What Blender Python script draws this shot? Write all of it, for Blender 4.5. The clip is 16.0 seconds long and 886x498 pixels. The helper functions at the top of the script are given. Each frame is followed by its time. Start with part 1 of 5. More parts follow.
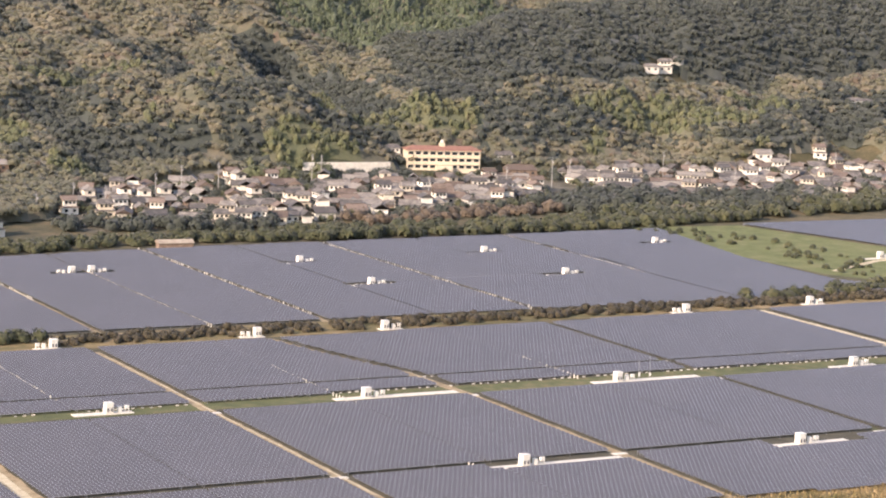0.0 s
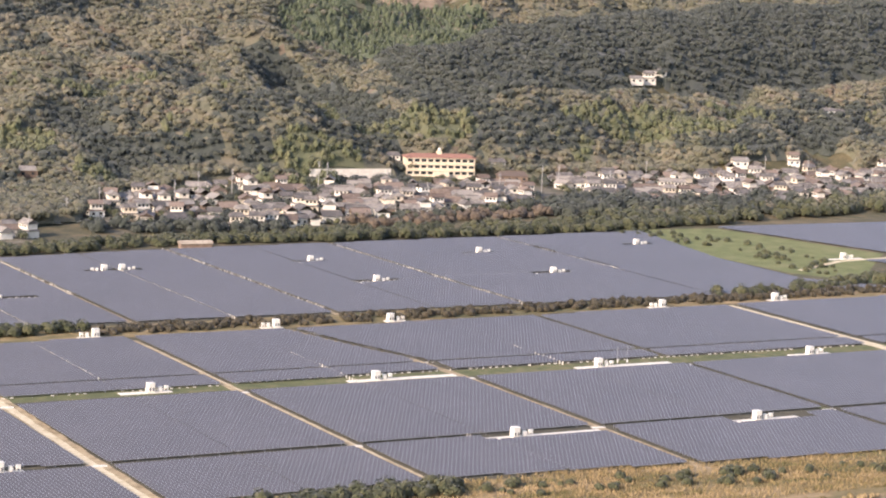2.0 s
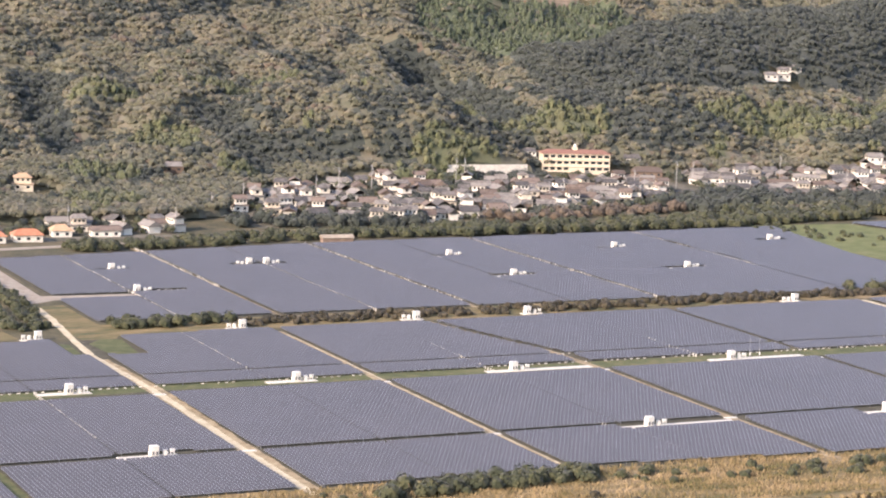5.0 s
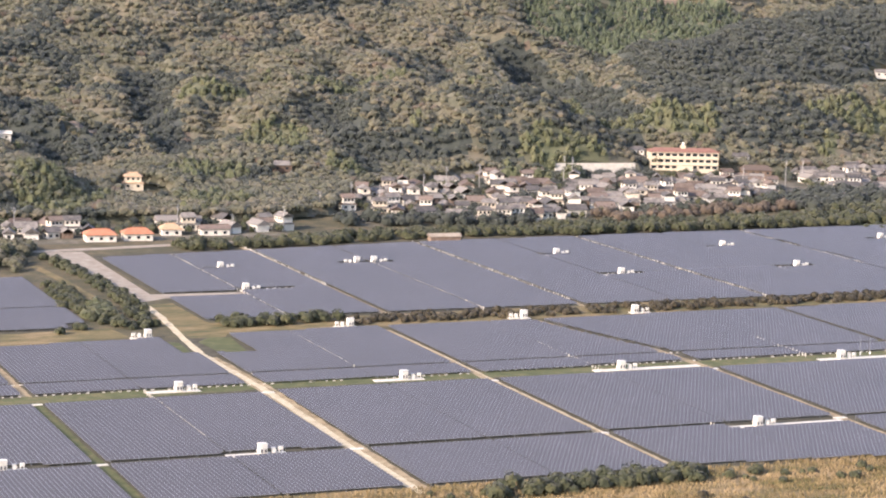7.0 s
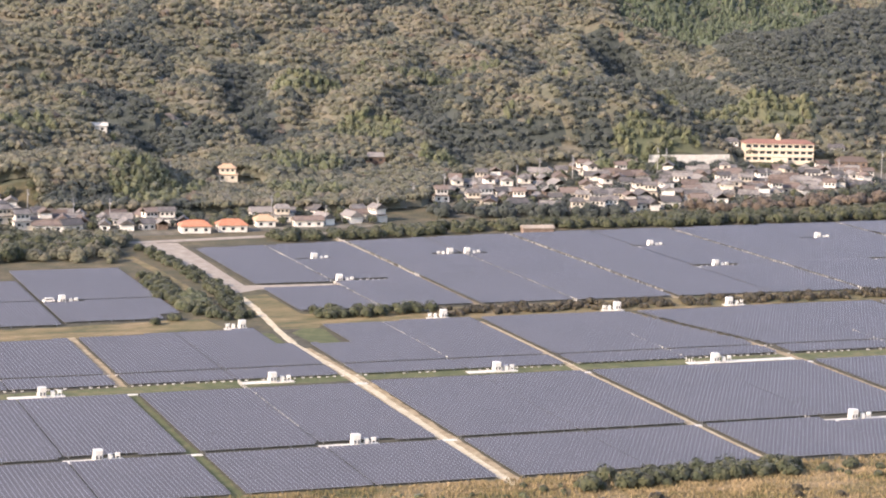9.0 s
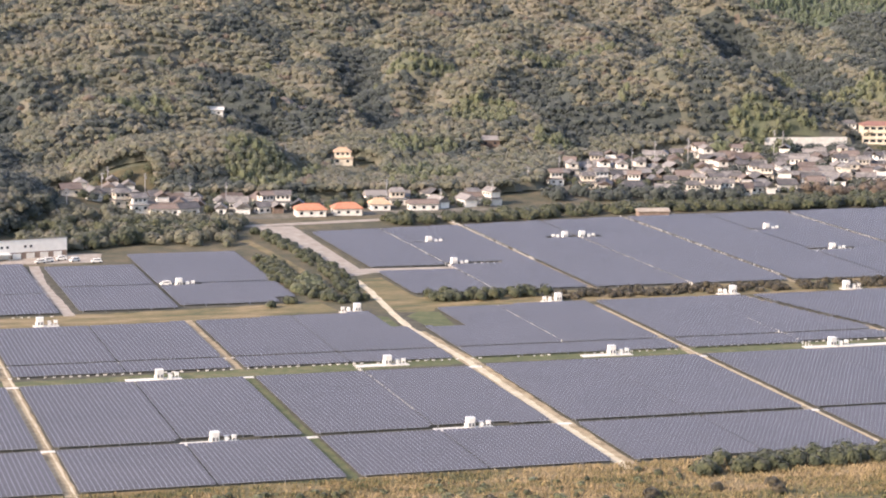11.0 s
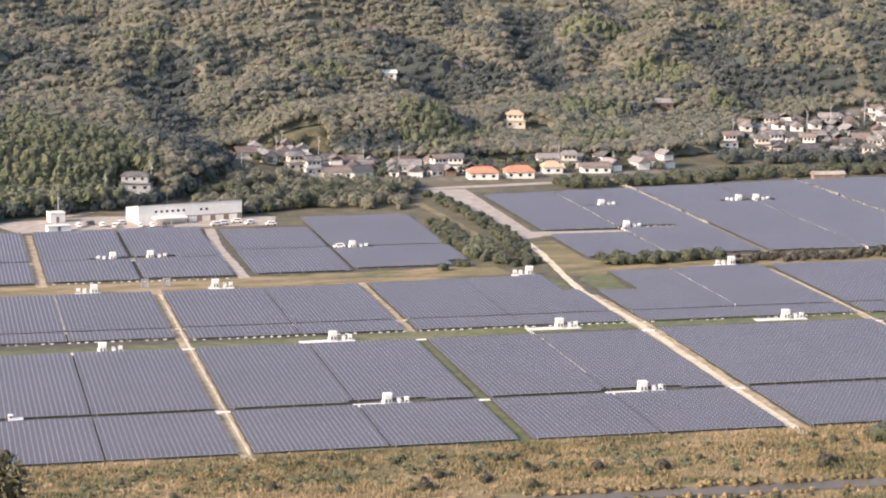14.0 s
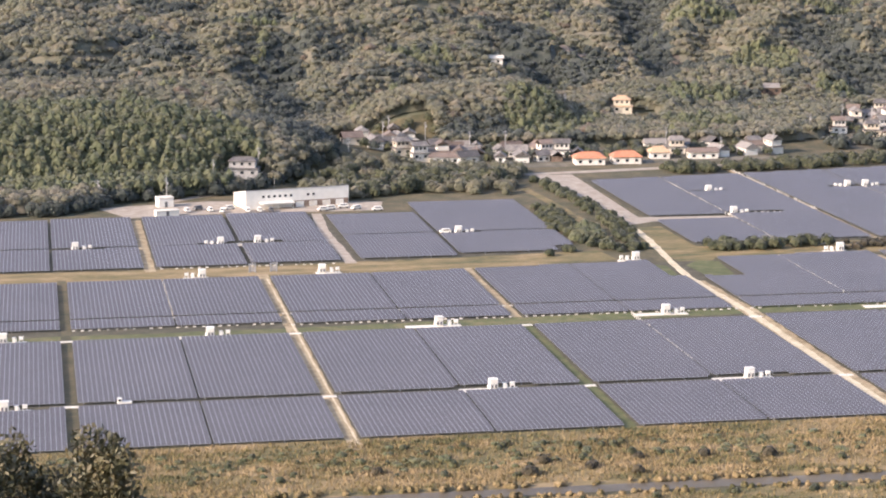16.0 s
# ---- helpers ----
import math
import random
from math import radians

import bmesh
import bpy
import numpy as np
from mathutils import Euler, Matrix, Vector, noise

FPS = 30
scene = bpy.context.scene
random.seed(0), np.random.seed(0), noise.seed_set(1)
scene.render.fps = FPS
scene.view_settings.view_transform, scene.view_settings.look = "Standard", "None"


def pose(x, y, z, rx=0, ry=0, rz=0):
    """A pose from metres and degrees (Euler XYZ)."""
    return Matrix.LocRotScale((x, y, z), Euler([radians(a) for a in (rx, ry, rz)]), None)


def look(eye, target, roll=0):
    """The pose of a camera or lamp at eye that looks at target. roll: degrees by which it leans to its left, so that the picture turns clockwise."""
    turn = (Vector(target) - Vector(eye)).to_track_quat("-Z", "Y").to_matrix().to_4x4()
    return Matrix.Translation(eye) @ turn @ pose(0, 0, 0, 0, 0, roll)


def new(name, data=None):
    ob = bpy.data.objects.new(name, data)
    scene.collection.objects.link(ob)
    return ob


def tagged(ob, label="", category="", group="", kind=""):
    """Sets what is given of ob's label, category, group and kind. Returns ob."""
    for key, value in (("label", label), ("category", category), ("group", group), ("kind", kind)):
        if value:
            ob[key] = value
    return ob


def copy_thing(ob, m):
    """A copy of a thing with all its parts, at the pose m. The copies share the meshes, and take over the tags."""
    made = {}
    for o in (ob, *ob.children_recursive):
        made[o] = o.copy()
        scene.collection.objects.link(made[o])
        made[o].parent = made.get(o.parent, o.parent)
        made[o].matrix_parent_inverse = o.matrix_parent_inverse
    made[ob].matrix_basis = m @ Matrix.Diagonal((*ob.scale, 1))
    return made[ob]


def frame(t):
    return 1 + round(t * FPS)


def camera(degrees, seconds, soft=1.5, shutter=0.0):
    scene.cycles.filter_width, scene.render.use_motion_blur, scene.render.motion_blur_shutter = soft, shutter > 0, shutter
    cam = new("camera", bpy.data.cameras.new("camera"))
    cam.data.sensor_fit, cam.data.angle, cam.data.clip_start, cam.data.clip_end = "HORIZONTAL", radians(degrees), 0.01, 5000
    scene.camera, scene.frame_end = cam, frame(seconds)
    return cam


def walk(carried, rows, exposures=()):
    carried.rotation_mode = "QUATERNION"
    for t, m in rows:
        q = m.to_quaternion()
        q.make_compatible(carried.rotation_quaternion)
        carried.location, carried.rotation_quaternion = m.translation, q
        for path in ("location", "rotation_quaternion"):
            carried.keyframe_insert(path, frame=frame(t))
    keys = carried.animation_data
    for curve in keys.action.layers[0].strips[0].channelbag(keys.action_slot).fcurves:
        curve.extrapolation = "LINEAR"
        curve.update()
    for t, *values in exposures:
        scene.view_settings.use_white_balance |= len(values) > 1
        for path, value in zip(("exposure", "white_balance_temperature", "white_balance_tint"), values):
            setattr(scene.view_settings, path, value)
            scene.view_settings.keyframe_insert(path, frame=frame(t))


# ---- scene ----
cam = camera(22.18, 16.0, soft=2.0)
PATH = [
    (0.0, 47.9, 81.21, 114.37, -28.6872, -7.6535, 2.2345),
    (0.5, 38.32, 64.97, 116.69, -28.7164, -7.6249, 2.2746),
    (1.0, 28.74, 48.73, 119.02, -28.8033, -7.5951, 2.3146),
    (1.5, 19.16, 32.48, 121.35, -28.8919, -7.5786, 2.356),
    (2.0, 9.58, 16.24, 123.67, -28.8837, -7.5844, 2.3627),
    (2.5, 2.02, 3.42, 125.51, -28.7131, -7.5831, 2.3458),
    (3.0, 0.0, 0.0, 126.0, -28.3494, -7.6224, 2.2901),
    (3.5, 0.0, 0.0, 126.0, -27.6628, -7.7163, 2.2666),
    (4.0, 0.0, 0.0, 126.0, -26.8945, -7.749, 2.1675),
    (4.5, 0.0, 0.0, 126.0, -26.1673, -7.8047, 2.1068),
    (7.0, 0.0, 0.0, 126.0, -22.7129, -7.9692, 1.6803),
    (7.5, 0.0, 0.0, 126.0, -22.0507, -8.0485, 1.6289),
    (8.0, 0.0, 0.0, 126.0, -21.4533, -8.1048, 1.5687),
    (8.5, 0.0, 0.0, 126.0, -20.9791, -8.1584, 1.4862),
    (9.0, 0.0, 0.0, 126.0, -20.3361, -8.2457, 1.4335),
    (11.5, 0.0, 0.0, 126.0, -16.7168, -8.8615, 0.9343),
    (12.0, 0.0, 0.0, 126.0, -16.0253, -9.0469, 0.8947),
    (12.5, 0.0, 0.0, 126.0, -15.1901, -9.1694, 0.7475),
    (13.0, 0.0, 0.0, 126.0, -14.4802, -9.2607, 0.6293),
    (13.5, 0.0, 0.0, 126.0, -13.7592, -9.4153, 0.57),
    (14.0, 0.0, 0.0, 126.0, -12.9993, -9.7217, 0.4071),
    (14.5, 0.0, 0.0, 126.0, -12.1253, -9.9878, 0.2561),
    (15.0, 0.0, 0.0, 126.0, -11.4169, -10.0536, 0.1886),
    (15.5, 0.0, 0.0, 126.0, -10.7906, -10.0801, 0.1355),
    (16.0, 0.0, 0.0, 126.0, -10.2696, -10.105, 0.0645),
]
walk(cam, [(t, pose(x, y, z, 90 + pitch, 0, yaw) @ pose(0, 0, 0, 0, 0, roll)) for t, x, y, z, yaw, pitch, roll in PATH],
     [(0, 1.0, 6720, 21), (3, 1.07, 6430, 21), (16, 1.13, 6340, 21)])

# --- light: low afternoon sun from behind and left, clear hazy sky ---
SUN_AZ, SUN_EL = radians(252), radians(26)   # compass: 0 = +y, clockwise
to_sun = Vector((math.sin(SUN_AZ) * math.cos(SUN_EL), math.cos(SUN_AZ) * math.cos(SUN_EL), math.sin(SUN_EL)))
world = bpy.data.worlds.new("sky")
scene.world = world
world.use_nodes = True
wn = world.node_tree
sky = wn.nodes.new("ShaderNodeTexSky")
sky.sky_type = "NISHITA"
sky.sun_disc = False
sky.sun_elevation, sky.sun_rotation = SUN_EL, SUN_AZ
sky.dust_density, sky.air_density = 2.0, 1.0
wn.nodes["Background"].inputs[1].default_value = 0.15
wn.links.new(sky.outputs[0], wn.nodes["Background"].inputs[0])
sun = new("sun", bpy.data.lights.new("sun", "SUN"))
sun.data.energy, sun.data.angle, sun.data.color = 3.2, radians(0.6), (1.0, 0.88, 0.72)
sun.matrix_world = look((0, -200, 400), Vector((0, -200, 400)) - to_sun)


# --- materials ---
def mat(name, cols, scale=1.0, rough=0.8, metal=0.0, bump=0.0, bscale=None, island=0.0, rand=0.0, spec=0.5, fine=6.0, big=0.0, stretch=1.0, leafy=0.0):
    """cols: colours along a ramp driven by noise at two scales; island / rand: variation of value from piece to piece."""
    m = bpy.data.materials.new(name)
    m.use_nodes = True
    nt = m.node_tree
    b = nt.nodes["Principled BSDF"]
    b.inputs["Roughness"].default_value = rough
    b.inputs["Metallic"].default_value = metal
    b.inputs["Specular IOR Level"].default_value = spec
    tc = nt.nodes.new("ShaderNodeNewGeometry")
    place = nt.nodes.new("ShaderNodeMapping")
    place.inputs["Scale"].default_value = (stretch, 1, 1)
    nt.links.new(tc.outputs["Position"], place.inputs["Vector"])
    n1, n2 = nt.nodes.new("ShaderNodeTexNoise"), nt.nodes.new("ShaderNodeTexNoise")
    n1.inputs["Scale"].default_value, n1.inputs["Detail"].default_value = scale, 4
    n2.inputs["Scale"].default_value, n2.inputs["Detail"].default_value = scale * fine, 3
    for n in (n1, n2):
        nt.links.new(place.outputs[0], n.inputs["Vector"])
    add = nt.nodes.new("ShaderNodeMath")
    add.operation = "MULTIPLY_ADD"
    nt.links.new(n2.outputs[0], add.inputs[0])
    add.inputs[1].default_value = 0.5
    sub = nt.nodes.new("ShaderNodeMath")
    sub.operation = "SUBTRACT"
    nt.links.new(n1.outputs[0], sub.inputs[0])
    sub.inputs[1].default_value = 0.25
    nt.links.new(sub.outputs[0], add.inputs[2])
    val = add.outputs[0]
    if big:
        n3 = nt.nodes.new("ShaderNodeTexNoise")
        n3.inputs["Scale"].default_value, n3.inputs["Detail"].default_value = scale * 0.12, 2
        nt.links.new(place.outputs[0], n3.inputs["Vector"])
        mb = nt.nodes.new("ShaderNodeMath")
        mb.operation = "MULTIPLY_ADD"
        nt.links.new(n3.outputs[0], mb.inputs[0])
        mb.inputs[1].default_value = big
        s3 = nt.nodes.new("ShaderNodeMath")
        s3.operation = "SUBTRACT"
        nt.links.new(val, s3.inputs[0])
        s3.inputs[1].default_value = big * 0.5
        nt.links.new(s3.outputs[0], mb.inputs[2])
        val = mb.outputs[0]
    if island or rand:
        r = tc.outputs["Random Per Island"]
        if rand:
            r = nt.nodes.new("ShaderNodeObjectInfo").outputs["Random"]
        c = nt.nodes.new("ShaderNodeMath")
        c.operation = "MULTIPLY_ADD"
        nt.links.new(r, c.inputs[0])
        c.inputs[1].default_value = island or rand
        s2 = nt.nodes.new("ShaderNodeMath")
        s2.operation = "SUBTRACT"
        nt.links.new(val, s2.inputs[0])
        s2.inputs[1].default_value = (island or rand) * 0.5
        nt.links.new(s2.outputs[0], c.inputs[2])
        val = c.outputs[0]
    ramp = nt.nodes.new("ShaderNodeValToRGB")
    els = ramp.color_ramp.elements
    lo, hi = 0.28, 0.72
    for k, col in enumerate(cols):
        p = lo + (hi - lo) * k / max(1, len(cols) - 1)
        e = els[k] if k < 2 else els.new(p)
        e.position, e.color = p, (*col, 1)
    nt.links.new(val, ramp.inputs[0])
    nt.links.new(ramp.outputs[0], b.inputs["Base Color"])
    if bump:
        bn = nt.nodes.new("ShaderNodeTexNoise")
        bn.inputs["Scale"].default_value, bn.inputs["Detail"].default_value = bscale or scale * fine, 4
        nt.links.new(tc.outputs["Position"], bn.inputs["Vector"])
        bp = nt.nodes.new("ShaderNodeBump")
        bp.inputs["Distance"].default_value = bump
        bp.inputs["Strength"].default_value = 1.0
        nt.links.new(bn.outputs[0], bp.inputs["Height"])
        nt.links.new(bp.outputs[0], b.inputs["Normal"])
    if leafy:
        # thin leaves let light through; the bluish sheen paints distance haze onto them
        b.inputs["Sheen Weight"].default_value = 0.24
        b.inputs["Sheen Roughness"].default_value = 0.6
        b.inputs["Sheen Tint"].default_value = (0.9, 0.92, 1.0, 1)
        tr = nt.nodes.new("ShaderNodeBsdfTranslucent")
        mix = nt.nodes.new("ShaderNodeMixShader")
        mix.inputs[0].default_value = leafy
        nt.links.new(ramp.outputs[0], tr.inputs["Color"])
        nt.links.new(b.outputs[0], mix.inputs[1])
        nt.links.new(tr.outputs[0], mix.inputs[2])
        nt.links.new(mix.outputs[0], nt.nodes["Material Output"].inputs["Surface"])
    return m


M = {}
M["land"] = mat("rough_grassland", [(0.055, 0.055, 0.025), (0.095, 0.08, 0.04), (0.15, 0.115, 0.06)], 0.12, 0.95, bump=0.15, bscale=1.5, big=0.5)
M["woodland_floor"] = mat("woodland_floor", [(0.07, 0.075, 0.045), (0.09, 0.092, 0.055), (0.11, 0.105, 0.065)], 0.1, 0.95, bump=0.3, bscale=0.8)
M["yard"] = mat("village_earth", [(0.07, 0.065, 0.04), (0.13, 0.115, 0.08), (0.22, 0.19, 0.14)], 0.15, 0.95, bump=0.05)
M["glass"] = mat("solar_glass", [(0.097, 0.092, 0.093), (0.105, 0.100, 0.101), (0.113, 0.107, 0.109)], 0.04, 0.33, spec=0.5, island=0.2, fine=20)
M["alu"] = mat("aluminium_frame", [(0.42, 0.42, 0.44), (0.52, 0.52, 0.53)], 0.5, 0.45, metal=0.45)
M["steel"] = mat("galvanised_steel", [(0.35, 0.36, 0.37), (0.5, 0.5, 0.5)], 1.0, 0.5, metal=0.6)
M["backsheet"] = mat("dark_backsheet", [(0.02, 0.02, 0.022), (0.035, 0.035, 0.037)], 1.0, 0.8)
M["soil"] = mat("dark_array_ground", [(0.045, 0.042, 0.025), (0.075, 0.066, 0.04), (0.11, 0.095, 0.06)], 0.3, 0.95, bump=0.04)
M["dirt"] = mat("dirt_track", [(0.20, 0.15, 0.08), (0.34, 0.26, 0.15), (0.45, 0.36, 0.22)], 0.35, 0.95, bump=0.05, big=0.3)
M["pale_dirt"] = mat("pale_gravel_track", [(0.42, 0.34, 0.215), (0.56, 0.47, 0.31), (0.66, 0.57, 0.40)], 0.4, 0.95, bump=0.05)
M["gravel"] = mat("grey_gravel", [(0.27, 0.22, 0.165), (0.34, 0.285, 0.22), (0.42, 0.36, 0.28)], 0.3, 0.95, bump=0.04)
M["grass"] = mat("green_verge", [(0.070, 0.080, 0.028), (0.105, 0.112, 0.040), (0.17, 0.145, 0.065)], 0.25, 0.95, bump=0.1, bscale=2, big=0.5)
M["meadow"] = mat("green_meadow", [(0.10, 0.115, 0.035), (0.14, 0.155, 0.05), (0.19, 0.18, 0.075)], 0.12, 0.95, bump=0.12, bscale=2, big=0.3)
M["dry"] = mat("dry_grass_bank", [(0.080, 0.082, 0.032), (0.155, 0.125, 0.050), (0.225, 0.165, 0.075), (0.30, 0.22, 0.115)], 0.16, 0.95, bump=0.25, bscale=1.3, big=0.7, stretch=0.35)
M["reed"] = mat("dry_reed_blades", [(0.080, 0.082, 0.032), (0.165, 0.13, 0.052), (0.24, 0.175, 0.08), (0.32, 0.235, 0.125)], 0.16, 0.9, island=0.3, big=0.7, stretch=0.35)
M["concrete"] = mat("concrete", [(0.52, 0.48, 0.40), (0.66, 0.61, 0.52), (0.74, 0.70, 0.60)], 0.8, 0.85, bump=0.01)
M["white"] = mat("white_paint", [(0.70, 0.67, 0.59), (0.79, 0.76, 0.68)], 0.6, 0.5)
M["vent"] = mat("dark_louvre", [(0.10, 0.10, 0.10), (0.16, 0.16, 0.16)], 2.0, 0.6)
M["cream"] = mat("cream_render", [(0.58, 0.49, 0.35), (0.68, 0.59, 0.44)], 0.5, 0.8)
M["wall_white"] = mat("white_plaster", [(0.66, 0.61, 0.51), (0.82, 0.78, 0.68)], 0.6, 0.85, rand=0.6)
M["wall_beige"] = mat("beige_siding", [(0.52, 0.45, 0.34), (0.70, 0.63, 0.50)], 0.6, 0.85, rand=0.5)
M["wall_brown"] = mat("weathered_boards", [(0.12, 0.08, 0.055), (0.26, 0.19, 0.14)], 0.8, 0.85, rand=0.5)
M["tile_grey"] = mat("grey_roof_tiles", [(0.085, 0.078, 0.072), (0.15, 0.135, 0.120), (0.25, 0.225, 0.195)], 0.5, 0.6, bump=0.03, bscale=3, rand=0.6)
M["tile_brown"] = mat("brown_roof_tiles", [(0.12, 0.09, 0.07), (0.21, 0.16, 0.125)], 0.5, 0.6, bump=0.03, bscale=3, rand=0.6)
M["tile_orange"] = mat("orange_roof_tiles", [(0.42, 0.17, 0.09), (0.54, 0.25, 0.14)], 0.6, 0.6, bump=0.03, bscale=3)
M["tile_pale"] = mat("pale_orange_roof_tiles", [(0.46, 0.30, 0.17), (0.58, 0.40, 0.25)], 0.6, 0.6, bump=0.03, bscale=3)
M["tile_red"] = mat("red_brown_roof_sheets", [(0.24, 0.12, 0.085), (0.31, 0.16, 0.11)], 0.4, 0.6)
M["roof_metal"] = mat("pale_metal_roof", [(0.17, 0.16, 0.15), (0.26, 0.245, 0.23)], 0.3, 0.6)
M["asphalt"] = mat("asphalt", [(0.09, 0.09, 0.09), (0.16, 0.15, 0.14)], 0.5, 0.9, bump=0.01)
M["window"] = mat("dark_window_glass", [(0.02, 0.025, 0.03), (0.04, 0.045, 0.05)], 0.5, 0.12)
M["pole"] = mat("weathered_concrete_pole", [(0.28, 0.27, 0.25), (0.42, 0.40, 0.37)], 1.5, 0.85)
M["bark"] = mat("grey_brown_bark", [(0.06, 0.045, 0.03), (0.14, 0.11, 0.08)], 3.0, 0.95, bump=0.03)
M["water"] = mat("muddy_water", [(0.10, 0.082, 0.055), (0.15, 0.125, 0.088)], 0.05, 0.5, bump=0.02, bscale=1.5, spec=0.3)
M["rock"] = mat("bare_slope", [(0.13, 0.10, 0.07), (0.19, 0.145, 0.10), (0.25, 0.20, 0.15)], 0.15, 0.95, bump=0.2, bscale=1)
M["tyre"] = mat("black_rubber", [(0.015, 0.015, 0.015), (0.03, 0.03, 0.03)], 3.0, 0.8)
LEAF = dict(rough=0.85, spec=0.15, bump=0.1, bscale=1.5, fine=5.0, leafy=0.33)
M["broadleaf"] = mat("mixed_evergreen_leaves", [(0.131, 0.134, 0.084), (0.159, 0.156, 0.097), (0.188, 0.175, 0.112), (0.226, 0.196, 0.132)], 0.10, island=0.15, big=0.4, **LEAF)
# for dark trees, and for hillside shade painted as leaf colour
M["dark_leaf"] = mat("dark_and_shade_toned_leaves", [(0.056, 0.067, 0.052), (0.071, 0.081, 0.063), (0.090, 0.098, 0.076)], 0.10, island=0.15, **LEAF)
M["bamboo"] = mat("yellow_green_bamboo_leaves", [(0.120, 0.137, 0.069), (0.151, 0.162, 0.082), (0.192, 0.188, 0.099)], 0.12, island=0.2, **LEAF)
M["conifer"] = mat("green_conifer_needles", [(0.094, 0.119, 0.068), (0.116, 0.141, 0.079), (0.138, 0.160, 0.090)], 0.10, island=0.15, **LEAF)
M["autumn"] = mat("russet_leaves", [(0.138, 0.110, 0.079), (0.174, 0.134, 0.094), (0.204, 0.156, 0.106)], 0.2, island=0.3, **LEAF)
M["shrub"] = mat("shrub_leaves", [(0.061, 0.071, 0.038), (0.087, 0.094, 0.046), (0.123, 0.121, 0.058)], 0.3, island=0.4, big=0.4, **LEAF)
M["scrub_leaf"] = mat("dull_bank_scrub", [(0.055, 0.050, 0.030), (0.085, 0.072, 0.042), (0.12, 0.095, 0.055)], 0.3, island=0.4, big=0.4, **LEAF)
M["near_leaf"] = mat("olive_near_leaves", [(0.045, 0.046, 0.018), (0.075, 0.068, 0.028), (0.12, 0.098, 0.045)], 1.5, 0.6, island=0.5)
M["vinyl"] = mat("milky_vinyl", [(0.60, 0.60, 0.58), (0.72, 0.72, 0.70)], 0.8, 0.4)


# --- mesh helpers ---
def raw(name, verts, faces, material, smooth=False, tri=False):
    """A mesh from numpy arrays: verts (n, 3), faces (m, 3 or 4)."""
    me = bpy.data.meshes.new(name)
    v, f = np.asarray(verts, np.float32), np.asarray(faces, np.int32)
    k = f.shape[1]
    me.vertices.add(len(v))
    me.vertices.foreach_set("co", v.ravel())
    me.loops.add(f.size)
    me.loops.foreach_set("vertex_index", f.ravel())
    me.polygons.add(len(f))
    me.polygons.foreach_set("loop_start", np.arange(0, f.size, k, dtype=np.int32))
    me.polygons.foreach_set("loop_total", np.full(len(f), k, dtype=np.int32))
    me.polygons.foreach_set("use_smooth", np.full(len(f), smooth))
    me.update(calc_edges=True)
    me.materials.append(material)
    return me


def part(name, bm, material, parent=None, label=""):
    """Links a bmesh as one mesh object under a thing or part."""
    me = bpy.data.meshes.new(name)
    bmesh.ops.recalc_face_normals(bm, faces=bm.faces)
    bm.to_mesh(me)
    bm.free()
    me.materials.append(material)
    ob = new(name, me)
    ob.parent = parent
    return tagged(ob, label)


def box(bm, x0, x1, y0, y1, z0, z1, bevel=0.0):
    r = bmesh.ops.create_cube(bm, size=1)["verts"]
    for v in r:
        v.co = ((x0 + x1) / 2 + v.co.x * (x1 - x0), (y0 + y1) / 2 + v.co.y * (y1 - y0), (z0 + z1) / 2 + v.co.z * (z1 - z0))
    if bevel:
        es = list({e for v in r for e in v.link_edges})
        bmesh.ops.bevel(bm, geom=es, offset=bevel, segments=1, affect="EDGES")
    return bm


def boxed(x0, x1, y0, y1, z0, z1, bevel=0.0):
    return box(bmesh.new(), x0, x1, y0, y1, z0, z1, bevel)


def tube(bm, r0, r1, p0, p1, n=8):
    p0, p1 = Vector(p0), Vector(p1)
    q = (p1 - p0).to_track_quat("Z", "Y").to_matrix().to_4x4()
    m = Matrix.Translation((p0 + p1) / 2) @ q
    bmesh.ops.create_cone(bm, cap_ends=True, segments=n, radius1=r0, radius2=r1, depth=(p1 - p0).length, matrix=m)
    return bm


def empty(name, m, label, category, group=""):
    ob = new(name)
    ob.empty_display_size = 0.3
    ob.matrix_world = m
    return tagged(ob, label, category, group)

# --- relief of the land ---
def along(x, y, nodes, w, sharp=0.95):
    """A rounded ridge through nodes (x, y, height), of half-width w, as height over the slope it stands on."""
    best = np.zeros(np.shape(x))
    for (x0, y0, h0), (x1, y1, h1) in zip(nodes, nodes[1:]):
        dx, dy = x1 - x0, y1 - y0
        k = np.clip(((x - x0) * dx + (y - y0) * dy) / (dx * dx + dy * dy), 0, 1)
        r2 = (x - x0 - k * dx) ** 2 + (y - y0 - k * dy) ** 2
        best = np.maximum(best, (h0 + (h1 - h0) * k) * np.clip(1 - r2 / (w * w), 0, 1) ** sharp)
    return best


